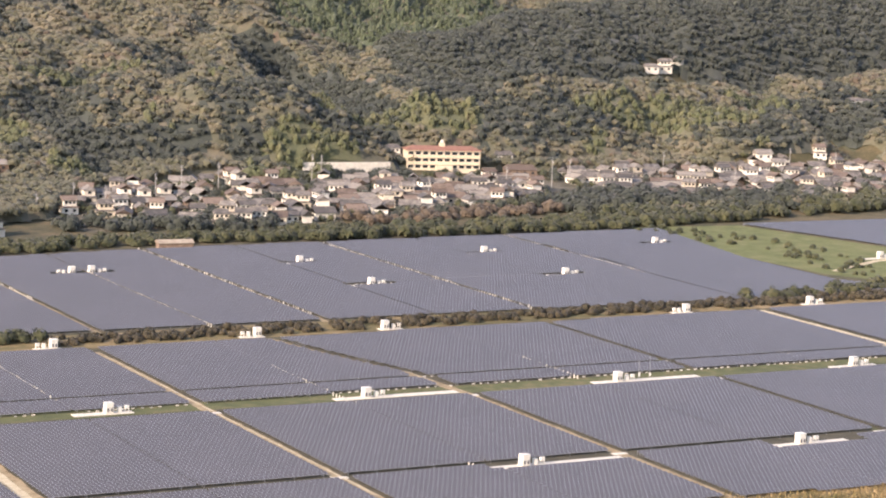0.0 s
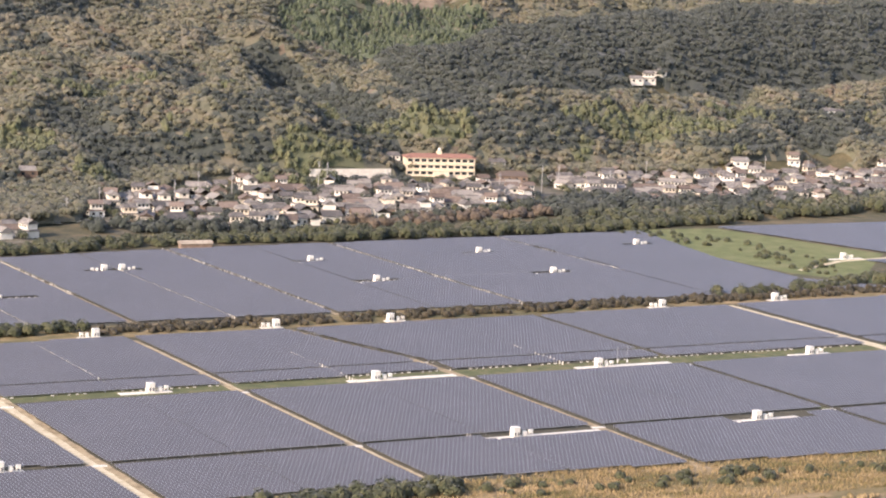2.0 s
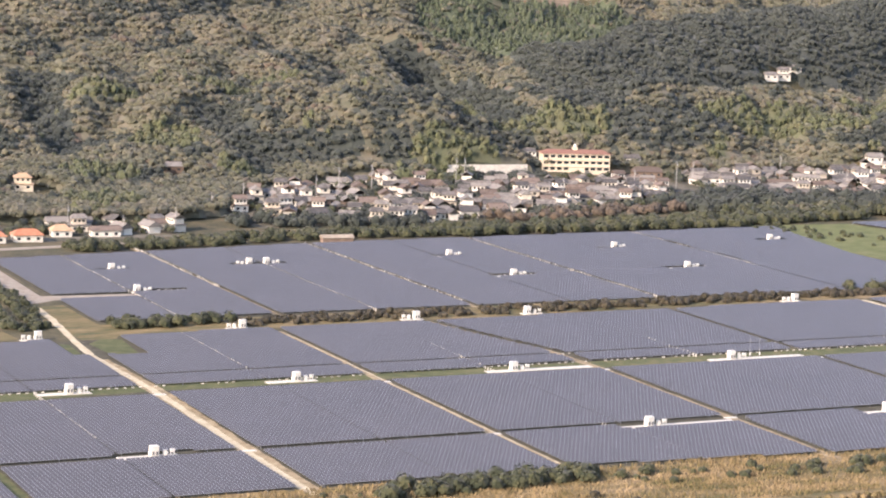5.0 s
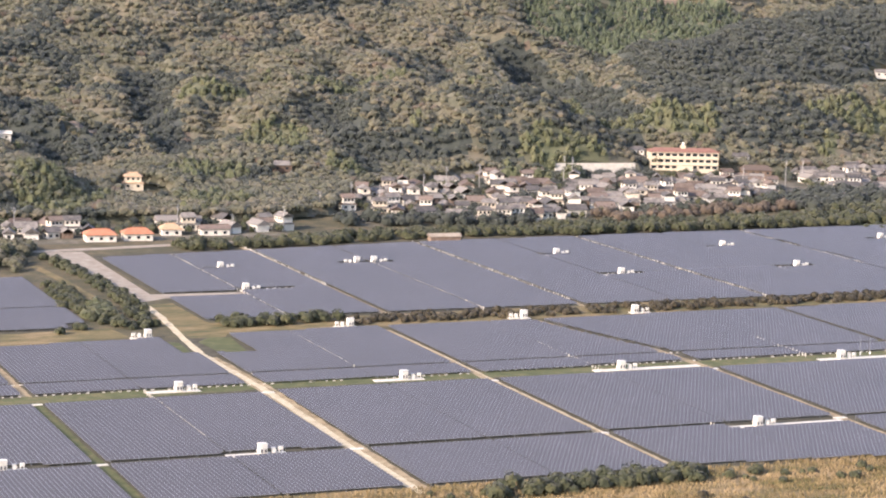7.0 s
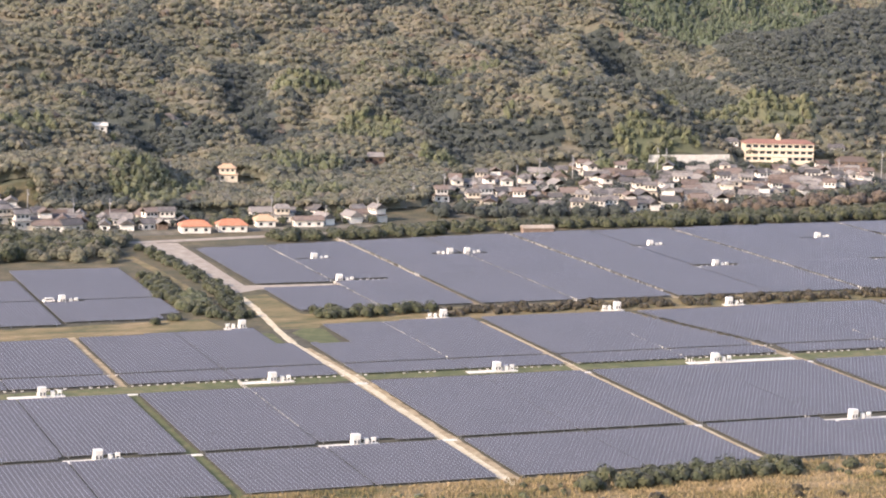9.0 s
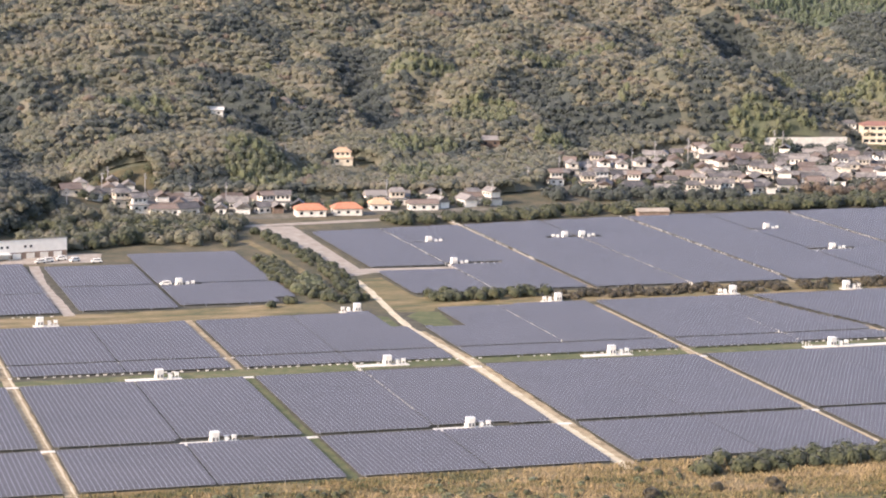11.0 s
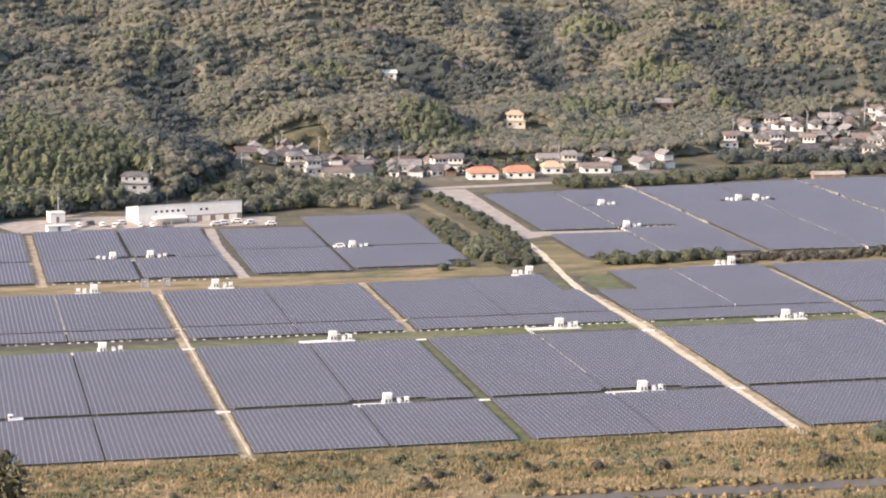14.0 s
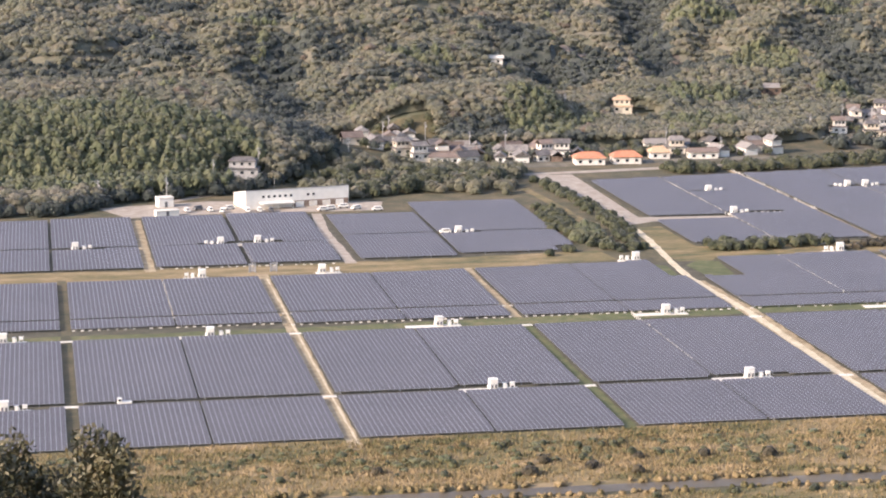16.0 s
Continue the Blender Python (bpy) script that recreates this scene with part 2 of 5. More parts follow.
# wooded spurs and knolls, half-width first
NEAR_HILLS = [
    (44, (-90, 864, 23), (40, 872, 22), (78, 880, 16), (112, 892, 7)),      # bamboo hill behind the works building
    (34, (166, 962, 14), (202, 966, 16)),                                   # knoll behind the hamlet
    (40, (-60, 980, 16), (14, 985, 16), (83, 997, 12)),
    (36, (126, 1016, 12), (162, 1032, 18)),
    (30, (286, 1018, 5), (361, 1030, 7)),
    (26, (248, 985, 4.5), (275, 990, 5)),                                   # shelf under the cream house
    (38, (745, 1052, 16), (772, 1052, 15)),
    (34, (606, 1070, 15), (661, 1072, 18)),                                 # wood behind the school
]
MID_HILLS = [
    (42, (77, 1082, 10), (130, 1092, 17)),
    (44, (-70, 1120, 8), (-29, 1120, 8), (68, 1150, 4)),
    (36, (165, 1052, 17), (212, 1058, 12)),
    (30, (229, 1105, 12), (258, 1086, 10), (268, 1064, 2)),                 # dark spur beside the bare slope
    (40, (367, 1092, 6), (402, 1086, 8)),
    (46, (400, 1092, 14), (426, 1086, 18), (461, 1080, 26), (487, 1076, 29), (510, 1070, 18)),
    (40, (469, 1070, 3), (508, 1080, 8), (564, 1087, 19), (601, 1087, 24), (640, 1088, 27), (705, 1102, 22), (820, 1112, 10)),
    (46, (887, 1132, 12), (980, 1150, 22)),
]
FAR_HILLS = [
    (60, (346, 1172, 9), (464, 1192, 11)),
    (68, (556, 1118, 2), (595, 1138, 17), (648, 1165, 33), (717, 1192, 41), (895, 1235, 46), (1080, 1270, 46)),  # the long dark spur
    (60, (150, 1210, 13), (250, 1230, 15), (300, 1290, 12)),
    (50, (20, 1250, 15), (70, 1310, 12)),
    (60, (560, 1290, 8), (600, 1380, 14)),
    (60, (330, 1330, 10), (440, 1360, 14)),
    (46, (680, 1392, 3), (790, 1392, 9)),                                   # bench of the hillside road
]
GULLIES = [
    (24, (548, 1060, 4), (552, 1120, 14), (570, 1260, 12)),
    (20, (232, 1030, 4), (246, 1150, 8)),
    (22, (822, 1020, 4), (836, 1100, 8)),
    (18, (392, 1010, 3), (385, 1090, 7)),
    (20, (108, 1010, 4), (112, 1080, 8)),
    (16, (300, 1050, 4), (320, 1200, 8)),
]


def wander(x, y, cell):
    """Smooth uneven swell, about one metre either way."""
    u, v = x / cell, y / cell
    return np.sin(u + 1.9 * np.sin(0.61 * v + 0.4)) * np.sin(1.13 * v + 1.3 * np.sin(0.47 * u + 2.0)) + 0.5 * np.sin(2.3 * u - 1.1 * v + 1.7 * np.sin(0.9 * v))


BULGES = []
bulge_rng = random.Random(11)
for i in range(26):
    for j in range(8):
        BULGES.append((-80 + i * 52 + (j % 2) * 26 + bulge_rng.uniform(-15, 15), 1046 + j * 50 + bulge_rng.uniform(-13, 13), bulge_rng.uniform(8, 15), bulge_rng.uniform(25, 37)))


def bulges(x, y):
    """Rounded wooded humps that break up the slope: height, and how near the rim."""
    up, rim = np.zeros(np.shape(x)), np.full(np.shape(x), 2.0)
    for bx, by, bh, bw in BULGES:
        q = ((x - bx) ** 2 + (y - by) ** 2) / (bw * bw)
        up = np.maximum(up, bh * np.clip(1 - q, 0, 1) ** 0.75)
        rim = np.minimum(rim, q)
    return up, rim


def land(x, y):
    """Height of the ground."""
    x, y = np.asarray(x, float), np.asarray(y, float)
    a = np.clip(y - 885, 0, 130)
    b = np.clip(y - 1012 - 10 * np.sin(x / 80.0), 0, None)
    z = 0.045 * a + 0.145 * b * np.clip(b / 40, 0, 1) + 0.12 * np.clip(b - 240, 0, None)
    z = np.where(b > 600, z - 0.15 * (b - 600), z)
    up, down = np.zeros(np.shape(x)), np.zeros(np.shape(x))
    for w, *nodes in NEAR_HILLS + MID_HILLS + FAR_HILLS:
        up = np.maximum(up, along(x, y, nodes, w))
    for w, *nodes in GULLIES:
        down = np.maximum(down, along(x, y, nodes, w))
    z = z + np.maximum(up, 0.72 * up + (bulges(x, y)[0] - 3) * np.clip((y - 1040) / 40, 0, 1)) - np.minimum(down, z * 0.8)
    z = z + np.clip(b / 60, 0, 1) * (2.2 * wander(x, y, 21.0) + 1.3 * wander(x + 40, y, 9.0))
    z = np.where(y < 800, 0.0, z * np.clip((y - 800) / 12, 0, 1))
    r = np.hypot(x, y)
    hill = np.maximum(0, 121 - 0.37 * r)
    return np.maximum(z, hill)
# --- end of relief ---

# --- the ground: one sheet, fine where it is seen ---
def sheet(name, xs, ys, material, lift=0.0):
    X, Y = np.meshgrid(xs, ys)
    Z = land(X, Y) + lift
    v = np.stack([X.ravel(), Y.ravel(), Z.ravel()], 1)
    nx, ny = len(xs), len(ys)
    i = (np.arange(ny - 1)[:, None] * nx + np.arange(nx - 1)[None, :]).ravel()
    f = np.stack([i, i + 1, i + nx + 1, i + nx], 1)
    return new(name, raw(name, v, f, material, smooth=True))


xs = np.concatenate([np.linspace(-4500, -400, 30), np.arange(-380, 1400, 7.0), np.linspace(1420, 4800, 30)])
ys = np.concatenate([np.linspace(-2500, -420, 20), np.arange(-400, 420, 10.0), np.arange(420, 880, 20.0), np.arange(880, 1700, 6.0), np.linspace(1720, 4900, 40)])
ground = tagged(sheet("ground", xs, ys, M["land"]), "rough grassy plain rising to low wooded hills", "ground", kind="structure")


def strip(name, pts, width, material, z=0.05, label="", category="track", step=4.0, wob=0.25):
    """A ribbon of track along a line, with slightly uneven edges."""
    P = []
    for (x0, y0), (x1, y1) in zip(pts, pts[1:]):
        n = max(1, int(math.hypot(x1 - x0, y1 - y0) / step))
        P += [(x0 + (x1 - x0) * k / n, y0 + (y1 - y0) * k / n) for k in range(n)]
    P.append(pts[-1])
    v = []
    for k, (x, y) in enumerate(P):
        a, b = P[max(0, k - 1)], P[min(len(P) - 1, k + 1)]
        d = Vector((b[0] - a[0], b[1] - a[1])).normalized()
        for s in (-1, 1):
            w = s * (width / 2 + random.uniform(-wob, wob))
            px, py = x - d.y * w, y + d.x * w
            v.append((px, py, float(land(px, py)) + z))
    f = [(2 * k + 1, 2 * k, 2 * k + 2, 2 * k + 3) for k in range(len(P) - 1)]
    return tagged(new(name, raw(name, v, f, material)), label, category, kind="structure")


def draped(name, cx, cy, rx, ry, material, label, category="ground", lift=0.25):
    """A patch with an uneven rim that lies on the slope."""
    bm = bmesh.new()
    mid = bm.verts.new((cx, cy, float(land(cx, cy)) + lift))
    prev = [mid]
    rings = []
    for j in range(1, 5):
        ring = []
        for k in range(20):
            a = k * math.tau / 20
            q = j / 4 * (1 + 0.18 * math.sin(3 * a + cx) + 0.1 * math.sin(7 * a + cy))
            x, y = cx + rx * q * math.cos(a), cy + ry * q * math.sin(a)
            ring.append(bm.verts.new((x, y, float(land(x, y)) + lift)))
        rings.append(ring)
    for k in range(20):
        bm.faces.new((mid, rings[0][k], rings[0][(k + 1) % 20]))
        for j in range(3):
            bm.faces.new((rings[j][k], rings[j + 1][k], rings[j + 1][(k + 1) % 20], rings[j][(k + 1) % 20]))
    return tagged(part(name, bm, material), label, category, kind="structure")


def patch(name, pts, material, z=0.04, label="", category="ground"):
    bm = bmesh.new()
    bm.faces.new([bm.verts.new((x, y, float(land(x, y)) + z)) for x, y in pts])
    bmesh.ops.triangulate(bm, faces=bm.faces)
    return tagged(part(name, bm, material, None), label, category, kind="structure")


# dark brown ground under the arrays
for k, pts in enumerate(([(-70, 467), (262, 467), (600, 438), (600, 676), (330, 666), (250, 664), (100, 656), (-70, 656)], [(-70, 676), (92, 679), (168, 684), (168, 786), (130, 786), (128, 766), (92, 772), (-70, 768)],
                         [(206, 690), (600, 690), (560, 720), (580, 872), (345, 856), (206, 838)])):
    patch("array_ground", pts, M["soil"], 0.02, "dark brown ground under the solar arrays")

# tracks between the arrays
COLS = [-52, 6, 65, 127, 191, 258, 329.5, 406, 489]
NEAR = 468.0
for x, w, m, lab in ((-52, 2.6, "land", "brown dirt track between the arrays"), (6, 2.8, "land", "brown weedy track between the arrays"),
                     (65, 3.2, "dirt", "tan dirt track with worn wheel lines"),                      (258, 3.0, "dirt", "tan dirt track with grassy edges"), (406, 2.6, "grass", "grassy track between the arrays")):
    strip("track", [(x, 460), (x, 662)], w, M[m], 0.05, lab)
strip("track", [(127, 460), (127, 588)], 3.0, M["grass"], 0.05, "grassy track between the arrays")
strip("track", [(127, 588.2), (127, 662)], 3.0, M["dirt"], 0.05, "brown dirt track between the arrays")
strip("track", [(329.5, 458), (329.5, 580), (327, 610), (318, 640), (312, 668)], 3.2, M["dirt"], 0.05, "tan dirt track that bends beyond the cross lane")
strip("track", [(489.3, 560), (489.3, 672)], 5.2, M["pale_dirt"], 0.05, "pale dirt track between the arrays")
strip("track_verge", [(191, 462), (191.2, 520), (192, 582), (190, 630)], 5.0, M["dirt"], 0.045, "tan verge of the main track", wob=0.4)
strip("main_track", [(190, 462), (190.5, 520), (191.5, 582), (189.5, 637), (191, 660), (195, 700), (196, 722)], 2.3, M["pale_dirt"], 0.06, "wide pale gravel main track", wob=0.3)
for x in (65, 258):
    strip("wheel_ruts", [(x + 0.8, 464), (x + 0.8, 655)], 0.5, M["pale_dirt"], 0.075, "pale wheel rut in the dirt track", "track", wob=0.15)
strip("cross_lane", [(-60, 579), (60, 580), (130, 583), (191, 587), (260, 586), (330, 585), (500, 586)], 9.0, M["grass"], 0.04, "green grassy lane between the arrays", wob=0.5)
strip("canal_bank", [(-80, 666), (60, 666), (130, 670), (175, 676)], 18, M["dry"], 0.035, "dry grassy bank between the fields", wob=1)
strip("canal_bank", [(205, 676), (300, 680), (420, 684), (600, 686)], 20, M["dry"], 0.035, "dry grassy bank between the fields", wob=1)
strip("far_track", [(32.5, 672), (32.5, 768)], 3.2, M["dirt"], 0.05, "tan dirt track between far arrays")
strip("far_track", [(94, 676), (93, 735), (95, 772)], 3.6, M["gravel"], 0.05, "gravel track between far arrays")
for x in (269, 342, 416):
    strip("far_track", [(x, 690), (x, 850)], 2.4, M["dirt"], 0.05, "narrow tan dirt strip between far arrays")
patch("gravel_road", [(188, 850), (205, 850), (205, 838), (203.5, 745), (240, 743), (240, 736.5), (206, 736), (199, 731), (194, 731), (197, 748)], M["gravel"], 0.05, "pale gravel road along the array edge", "road")
strip("gravel_road", [(120, 862), (190, 853), (250, 862), (330, 872)], 6, M["gravel"], 0.06, "grey gravel lane behind the arrays", "road")
patch("dry_verge", [(193, 724), (206, 726), (206.5, 690), (209, 672), (205, 662), (194, 662), (191, 690)], M["dry"], 0.04, "golden dry verge by the main track")
patch("green_corner", [(194, 655), (200, 662), (206, 660), (204, 636), (196, 630)], M["grass"], 0.07, "green grass corner by the main track")
patch("green_corner", [(178, 662), (188, 655), (187, 636), (182, 640)], M["grass"], 0.07, "green grass corner by the main track")
patch("yard", [(30, 773), (60, 777), (118, 776), (122, 795), (60, 806), (20, 797)], M["gravel"], 0.05, "pale concrete yard round the works building", "yard")
patch("meadow", [(568, 870), (622, 866), (646, 775), (606, 735), (585, 700), (566, 735), (562, 790)], M["meadow"], 0.05, "bright green grassy strip between arrays")
strip("far_lane", [(575, 741), (610, 760), (680, 770)], 3, M["pale_dirt"], 0.07, "pale dirt lane by the meadow")
strip("dry_bank", [(-90, 446), (150, 446), (300, 442), (560, 430)], 46, M["dry"], 0.03, "golden dry grass bank in front of the arrays", "bank", wob=1.0)
patch("water", [(-120, 421), (100, 420), (250, 418), (600, 405), (600, 410.5), (250, 423.2), (100, 425.2), (-120, 426.2)], M["water"], 0.06, "muddy water channel", "water")
strip("dry_bank", [(-90, 408), (150, 407), (300, 404), (560, 390)], 22, M["dry"], 0.025, "dry grass bank beyond the channel", "bank", wob=1.0)
strip("village_ground", [(130, 905), (200, 895), (300, 905)], 50, M["yard"], 0.1, "bare village earth and lanes", "yard", step=8)
strip("village_ground", [(335, 925), (400, 935), (500, 940), (590, 955)], 62, M["yard"], 0.1, "bare village earth and lanes", "yard", step=8)
strip("village_ground", [(570, 960), (680, 960), (760, 975), (860, 985)], 75, M["yard"], 0.1, "bare village earth and lanes", "yard", step=8)

# --- solar arrays ---
PITCH_X, PITCH_Y, SLANT, TILT = 1.14, 2.05, 1.45, radians(17)
ct, st = math.cos(TILT), math.sin(TILT)
panel_count = 0


def boxes_mesh(lo, hi, sides=(0, 1, 2, 3, 4)):
    """Many boxes at once: lo, hi (n, 3), open below; sides: top, front, right, back, left."""
    n = len(lo)
    c = np.array([(0, 0, 0), (1, 0, 0), (1, 1, 0), (0, 1, 0), (0, 0, 1), (1, 0, 1), (1, 1, 1), (0, 1, 1)], float)
    v = lo[:, None, :] + (hi - lo)[:, None, :] * c[None]
    q = np.array([(4, 5, 6, 7), (0, 1, 5, 4), (1, 2, 6, 5), (2, 3, 7, 6), (3, 0, 4, 7)])[list(sides)]
    f = (q[None] + 8 * np.arange(n)[:, None, None]).reshape(-1, 4)
    return v, f


def hang(ob, thing):
    """Makes ob, built in world places, a part of thing."""
    ob.parent = thing
    ob.matrix_parent_inverse = Matrix.Translation(-thing.matrix_basis.translation)


def array_block(x0, x1, y0, y1, group="solar arrays", near=None, skip=None, keep=None, single=0):
    """A block of tilted panel tables in rows along x. near, keep: functions giving the front edge at x, and what stands."""
    w = max(1, int((x1 - x0) / PITCH_X))
    step = (x1 - x0) / w
    ys0 = np.arange(y0, y1 - SLANT * ct, PITCH_Y)
    gx, gy = np.meshgrid(x0 + np.arange(w) * step, ys0)
    gx, gy = gx.ravel(), gy.ravel()
    ok = np.ones(len(gx), bool)
    if near:
        ok &= gy >= np.array([near(a) for a in gx])
    if keep:
        ok &= np.array([keep(a, b) for a, b in zip(gx, gy)])
    if skip:
        for a, b, c, d in skip:
            ok &= ~((gx > a - PITCH_X) & (gx < b) & (gy > c - SLANT) & (gy < d))
    gx, gy = gx[ok], gy[ok]
    one, gx, gy = (gx[:single], gy[:single]), gx[single:], gy[single:]
    n = len(gx)
    R = np.array([[1, 0, 0], [0, ct, st], [0, -st, ct]])     # rows: local axes in the world
    base = np.stack([gx, gy, np.full(n, 0.7)], 1)

    def local(lo, hi, sides=(0, 1, 2, 3, 4)):
        v, f = boxes_mesh(np.tile(lo, (n, 1)).astype(float), np.tile(hi, (n, 1)).astype(float), sides)
        w3 = v.reshape(-1, 3) @ R
        return (w3.reshape(n, 8, 3) + base[:, None, :]).reshape(-1, 3), f

    thing = empty("solar_array", Matrix.Translation((x0, y0, 0)), "blue-grey photovoltaic array in tilted rows on steel posts", "solar array", group)
    fr = new("panel_frames", raw("panel_frames", *local((0.0, 0.0, -0.045), (PITCH_X - 0.012, SLANT, 0.0), (0, 1, 3)), M["alu"]))
    hang(fr, thing)
    tagged(fr, "silver aluminium frames", kind="stuff")
    v, f = local((0.058, 0.05, 0.0), (PITCH_X - 0.07, SLANT - 0.05, 0.015), (0, 2, 4))
    g = new("solar_panel_glass", raw("solar_panel_glass", v, f, M["glass"]))
    hang(g, thing)
    tagged(g, "dark blue-grey glass of the panels", kind="stuff")
    for a, b in zip(*one):
        q = new("solar_panel", PANEL)
        q.matrix_basis = pose(a, b, 0.7, math.degrees(TILT))
        hang(q, thing)
    k = (np.round((gx - x0) / step).astype(int) % 6) == 1
    px, py = gx[k], gy[k]
    lo = np.concatenate([np.stack([px, py + 0.12, np.zeros(k.sum())], 1), np.stack([px, py + SLANT * ct - 0.2, np.zeros(k.sum())], 1)])
    hi = lo + np.concatenate([np.tile((0.09, 0.09, 0.7), (k.sum(), 1)), np.tile((0.09, 0.09, 1.02), (k.sum(), 1))])
    v, f = boxes_mesh(lo, hi, (1, 2, 4))
    p = new("mounting_post", raw("mounting_post", v.reshape(-1, 3), f, M["steel"]))
    hang(p, thing)
    tagged(p, "short galvanised posts", kind="stuff")
    return thing


def panel_mesh():
    lo, hi = np.array([(0, 0, -0.045), (0.058, 0.05, 0.0)]), np.array([(PITCH_X - 0.012, SLANT, 0.0), (PITCH_X - 0.07, SLANT - 0.05, 0.015)])
    v, f = boxes_mesh(lo, hi)
    me = raw("solar_panel", v.reshape(-1, 3), f, M["alu"])
    me.materials.append(M["glass"])
    for k, q in enumerate(me.polygons):
        q.material_index = 1 if k > 4 else 0
    return me


PANEL = panel_mesh()


def front(x):
    return 468.0 if x < 262 else 468.0 - (x - 262) * 0.085


def top_edge(x):
    return 655 + max(0, min(1, (x - 100) / 150)) * 11 + max(0, (x - 330)) * 0.03


# stations: x, y of the white inverter house, side of its smaller units, pad reach to either side
STATIONS = [
    (11, 712, 1, 6, 5), (57, 714, -1, 4, 8), (69, 715, 1, 8, 4), (136, 722, 1, 5, 4), (47, 659, -1, 1, 2), (83, 661, 1, 2, 3),
    (43, 577, 1, 8, 6), (104, 580, 1, 9, 6), (168, 585, 1, 9, 6), (104, 507.5, 1, 8, 6), (167, 508, 1, 9, 6), (181, 665, -1, 3, 2),
    (238, 746, 1, 2, 14), (244, 796, 1, 6, 3), (299, 799, -1, 4, 8), (306, 799, 1, 8, 4), (249, 670, -1, 3, 2), (-9, 505, 1, 9, 6), (-10, 578, 1, 9, 6),
    (311, 672, -1, 3, 2), (353, 673, 1, 2, 3), (234, 585, 1, 9, 6), (302, 583, 1, 9, 26), (302, 504, 1, 8, 26), (377, 582, 1, 8, 26),
    (467, 756, 1, 9, 4), (388, 752, 1, 9, 5), (386, 805, 1, 7, 4), (466, 813, 1, 7, 4), (549, 822, 1, 7, 4), (377, 502, 1, 8, 14),
    (456, 581, 1, 8, 8), (463, 675, -1, 3, 2), (515, 678, 1, 3, 3), (616, 765, 1, 9, 10),
]
HOLES = [((x - a - 0.5) if s > 0 else (x - a - 3.5), (x + b + 3.5) if s > 0 else (x + b + 1), y - 2.2, y + 1.9) for x, y, s, a, b in STATIONS]
MIDS = [35, 96.5, 158.5, 226, 295, 368, 447]

spans = [(-50.5, 4.5), (7.5, 63.2), (66.8, 125.3), (128.7, 188), (193.6, 256.2), (259.8, 327.6), (331.4, 404.6), (407.5, 486), (492.6, 600)]
arrays = {}
for (x0, x1) in spans:
    ms = [m for m in MIDS if x0 < m < x1]
    halves = [(x0, ms[0] - 0.25), (ms[0] + 0.25, x1)] if ms else [(x0, x1)]
    for a, b in halves:
        xm = (a + b) / 2
        arrays["near", a] = array_block(a, b, front(xm), 505.4, near=front if a > 250 else None, skip=HOLES, single=300 if 66 < a < 67 else 0)
        array_block(a, b, 509.2, 574.5 + (2.5 if a > 180 else 0), skip=HOLES)
        yy = 588.5 if 60 < a < 260 else 590.5
        lo_keep = (lambda x, y: not (183 < x < 199 and y > 634) and y < top_edge(x) - 1.6 and abs(x + 0.5 - float(np.interp(y, [580, 610, 640, 668], [329.5, 327, 318, 312]))) > 2.3
                   and not (194 < x < 206 and y > 634 - (x - 194) * 1.0 and y > 632))
        array_block(a, b, yy, 601.5, skip=HOLES, keep=lo_keep)
        array_block(a, b, 603.6, 682, skip=HOLES, keep=lo_keep)

# the strip where the track has bent away
array_block(327.7, 331.3, 603.6, 682, keep=lo_keep)

# far left fields
for a, b, y0, y1 in ((-60, 2.7, 676, 767), (3.8, 30.7, 676, 771), (34.6, 62, 677, 770), (63.5, 91, 679, 772)):
    array_block(a, b, y0, 711.8, skip=HOLES, group="far solar arrays")
    array_block(a, b, 714.3, y1, skip=HOLES, group="far solar arrays")
for a, b, y0, y1 in ((97.5, 128, 681, 764), (129.5, 168, 685, 786)):
    ke = lambda x, y: x < 168 - max(0, 745 - y) * 0.02 and not (y < 692 and x > 160)
    array_block(a, b, y0, 722.5, skip=HOLES, keep=ke, group="far solar arrays")
    array_block(a, b, 725, y1, skip=HOLES, keep=ke, group="far solar arrays")


# far right field
def far_edge(x):
    return 828 + max(0, min(1, (x - 205) / 140)) * 19 + max(0, x - 345) * 0.055


def right_edge(y):
    return 578 - max(0, min(1, (875 - y) / 100)) * 20 + max(0, 717 - y) * 0.8


fs = [(207, 234.5), (235.6, 267.6), (270.4, 303.7), (304.9, 340.6), (343.4, 378.7), (379.9, 414.6), (417.4, 456.7), (457.6, 497), (498.6, 580)]
for a, b in fs:
    k1 = lambda x, y: y < far_edge(x) - 1.5 and x < right_edge(y) and not (x > 497.5 and abs(x - (498 + (y - 855) * -0.03)) < 0.9)
    yg = 748 + (b - 240) * 0.045 if b > 240 else 745
    array_block(a, b, 692 if a > 210 else 691, (735 if b < 236 else yg - 1.4), skip=HOLES, keep=lambda x, y: x < right_edge(y), group="far solar arrays")
    array_block(a, b, yg, 885, skip=HOLES, keep=k1, group="far solar arrays")
array_block(622, 780, 776, 866, skip=HOLES, keep=lambda x, y: x > 648 - (y - 775) * 0.28, group="far solar arrays")
array_block(612, 780, 716, 757, skip=HOLES, keep=lambda x, y: x > 640 - (y - 716) * 0.5, group="far solar arrays")


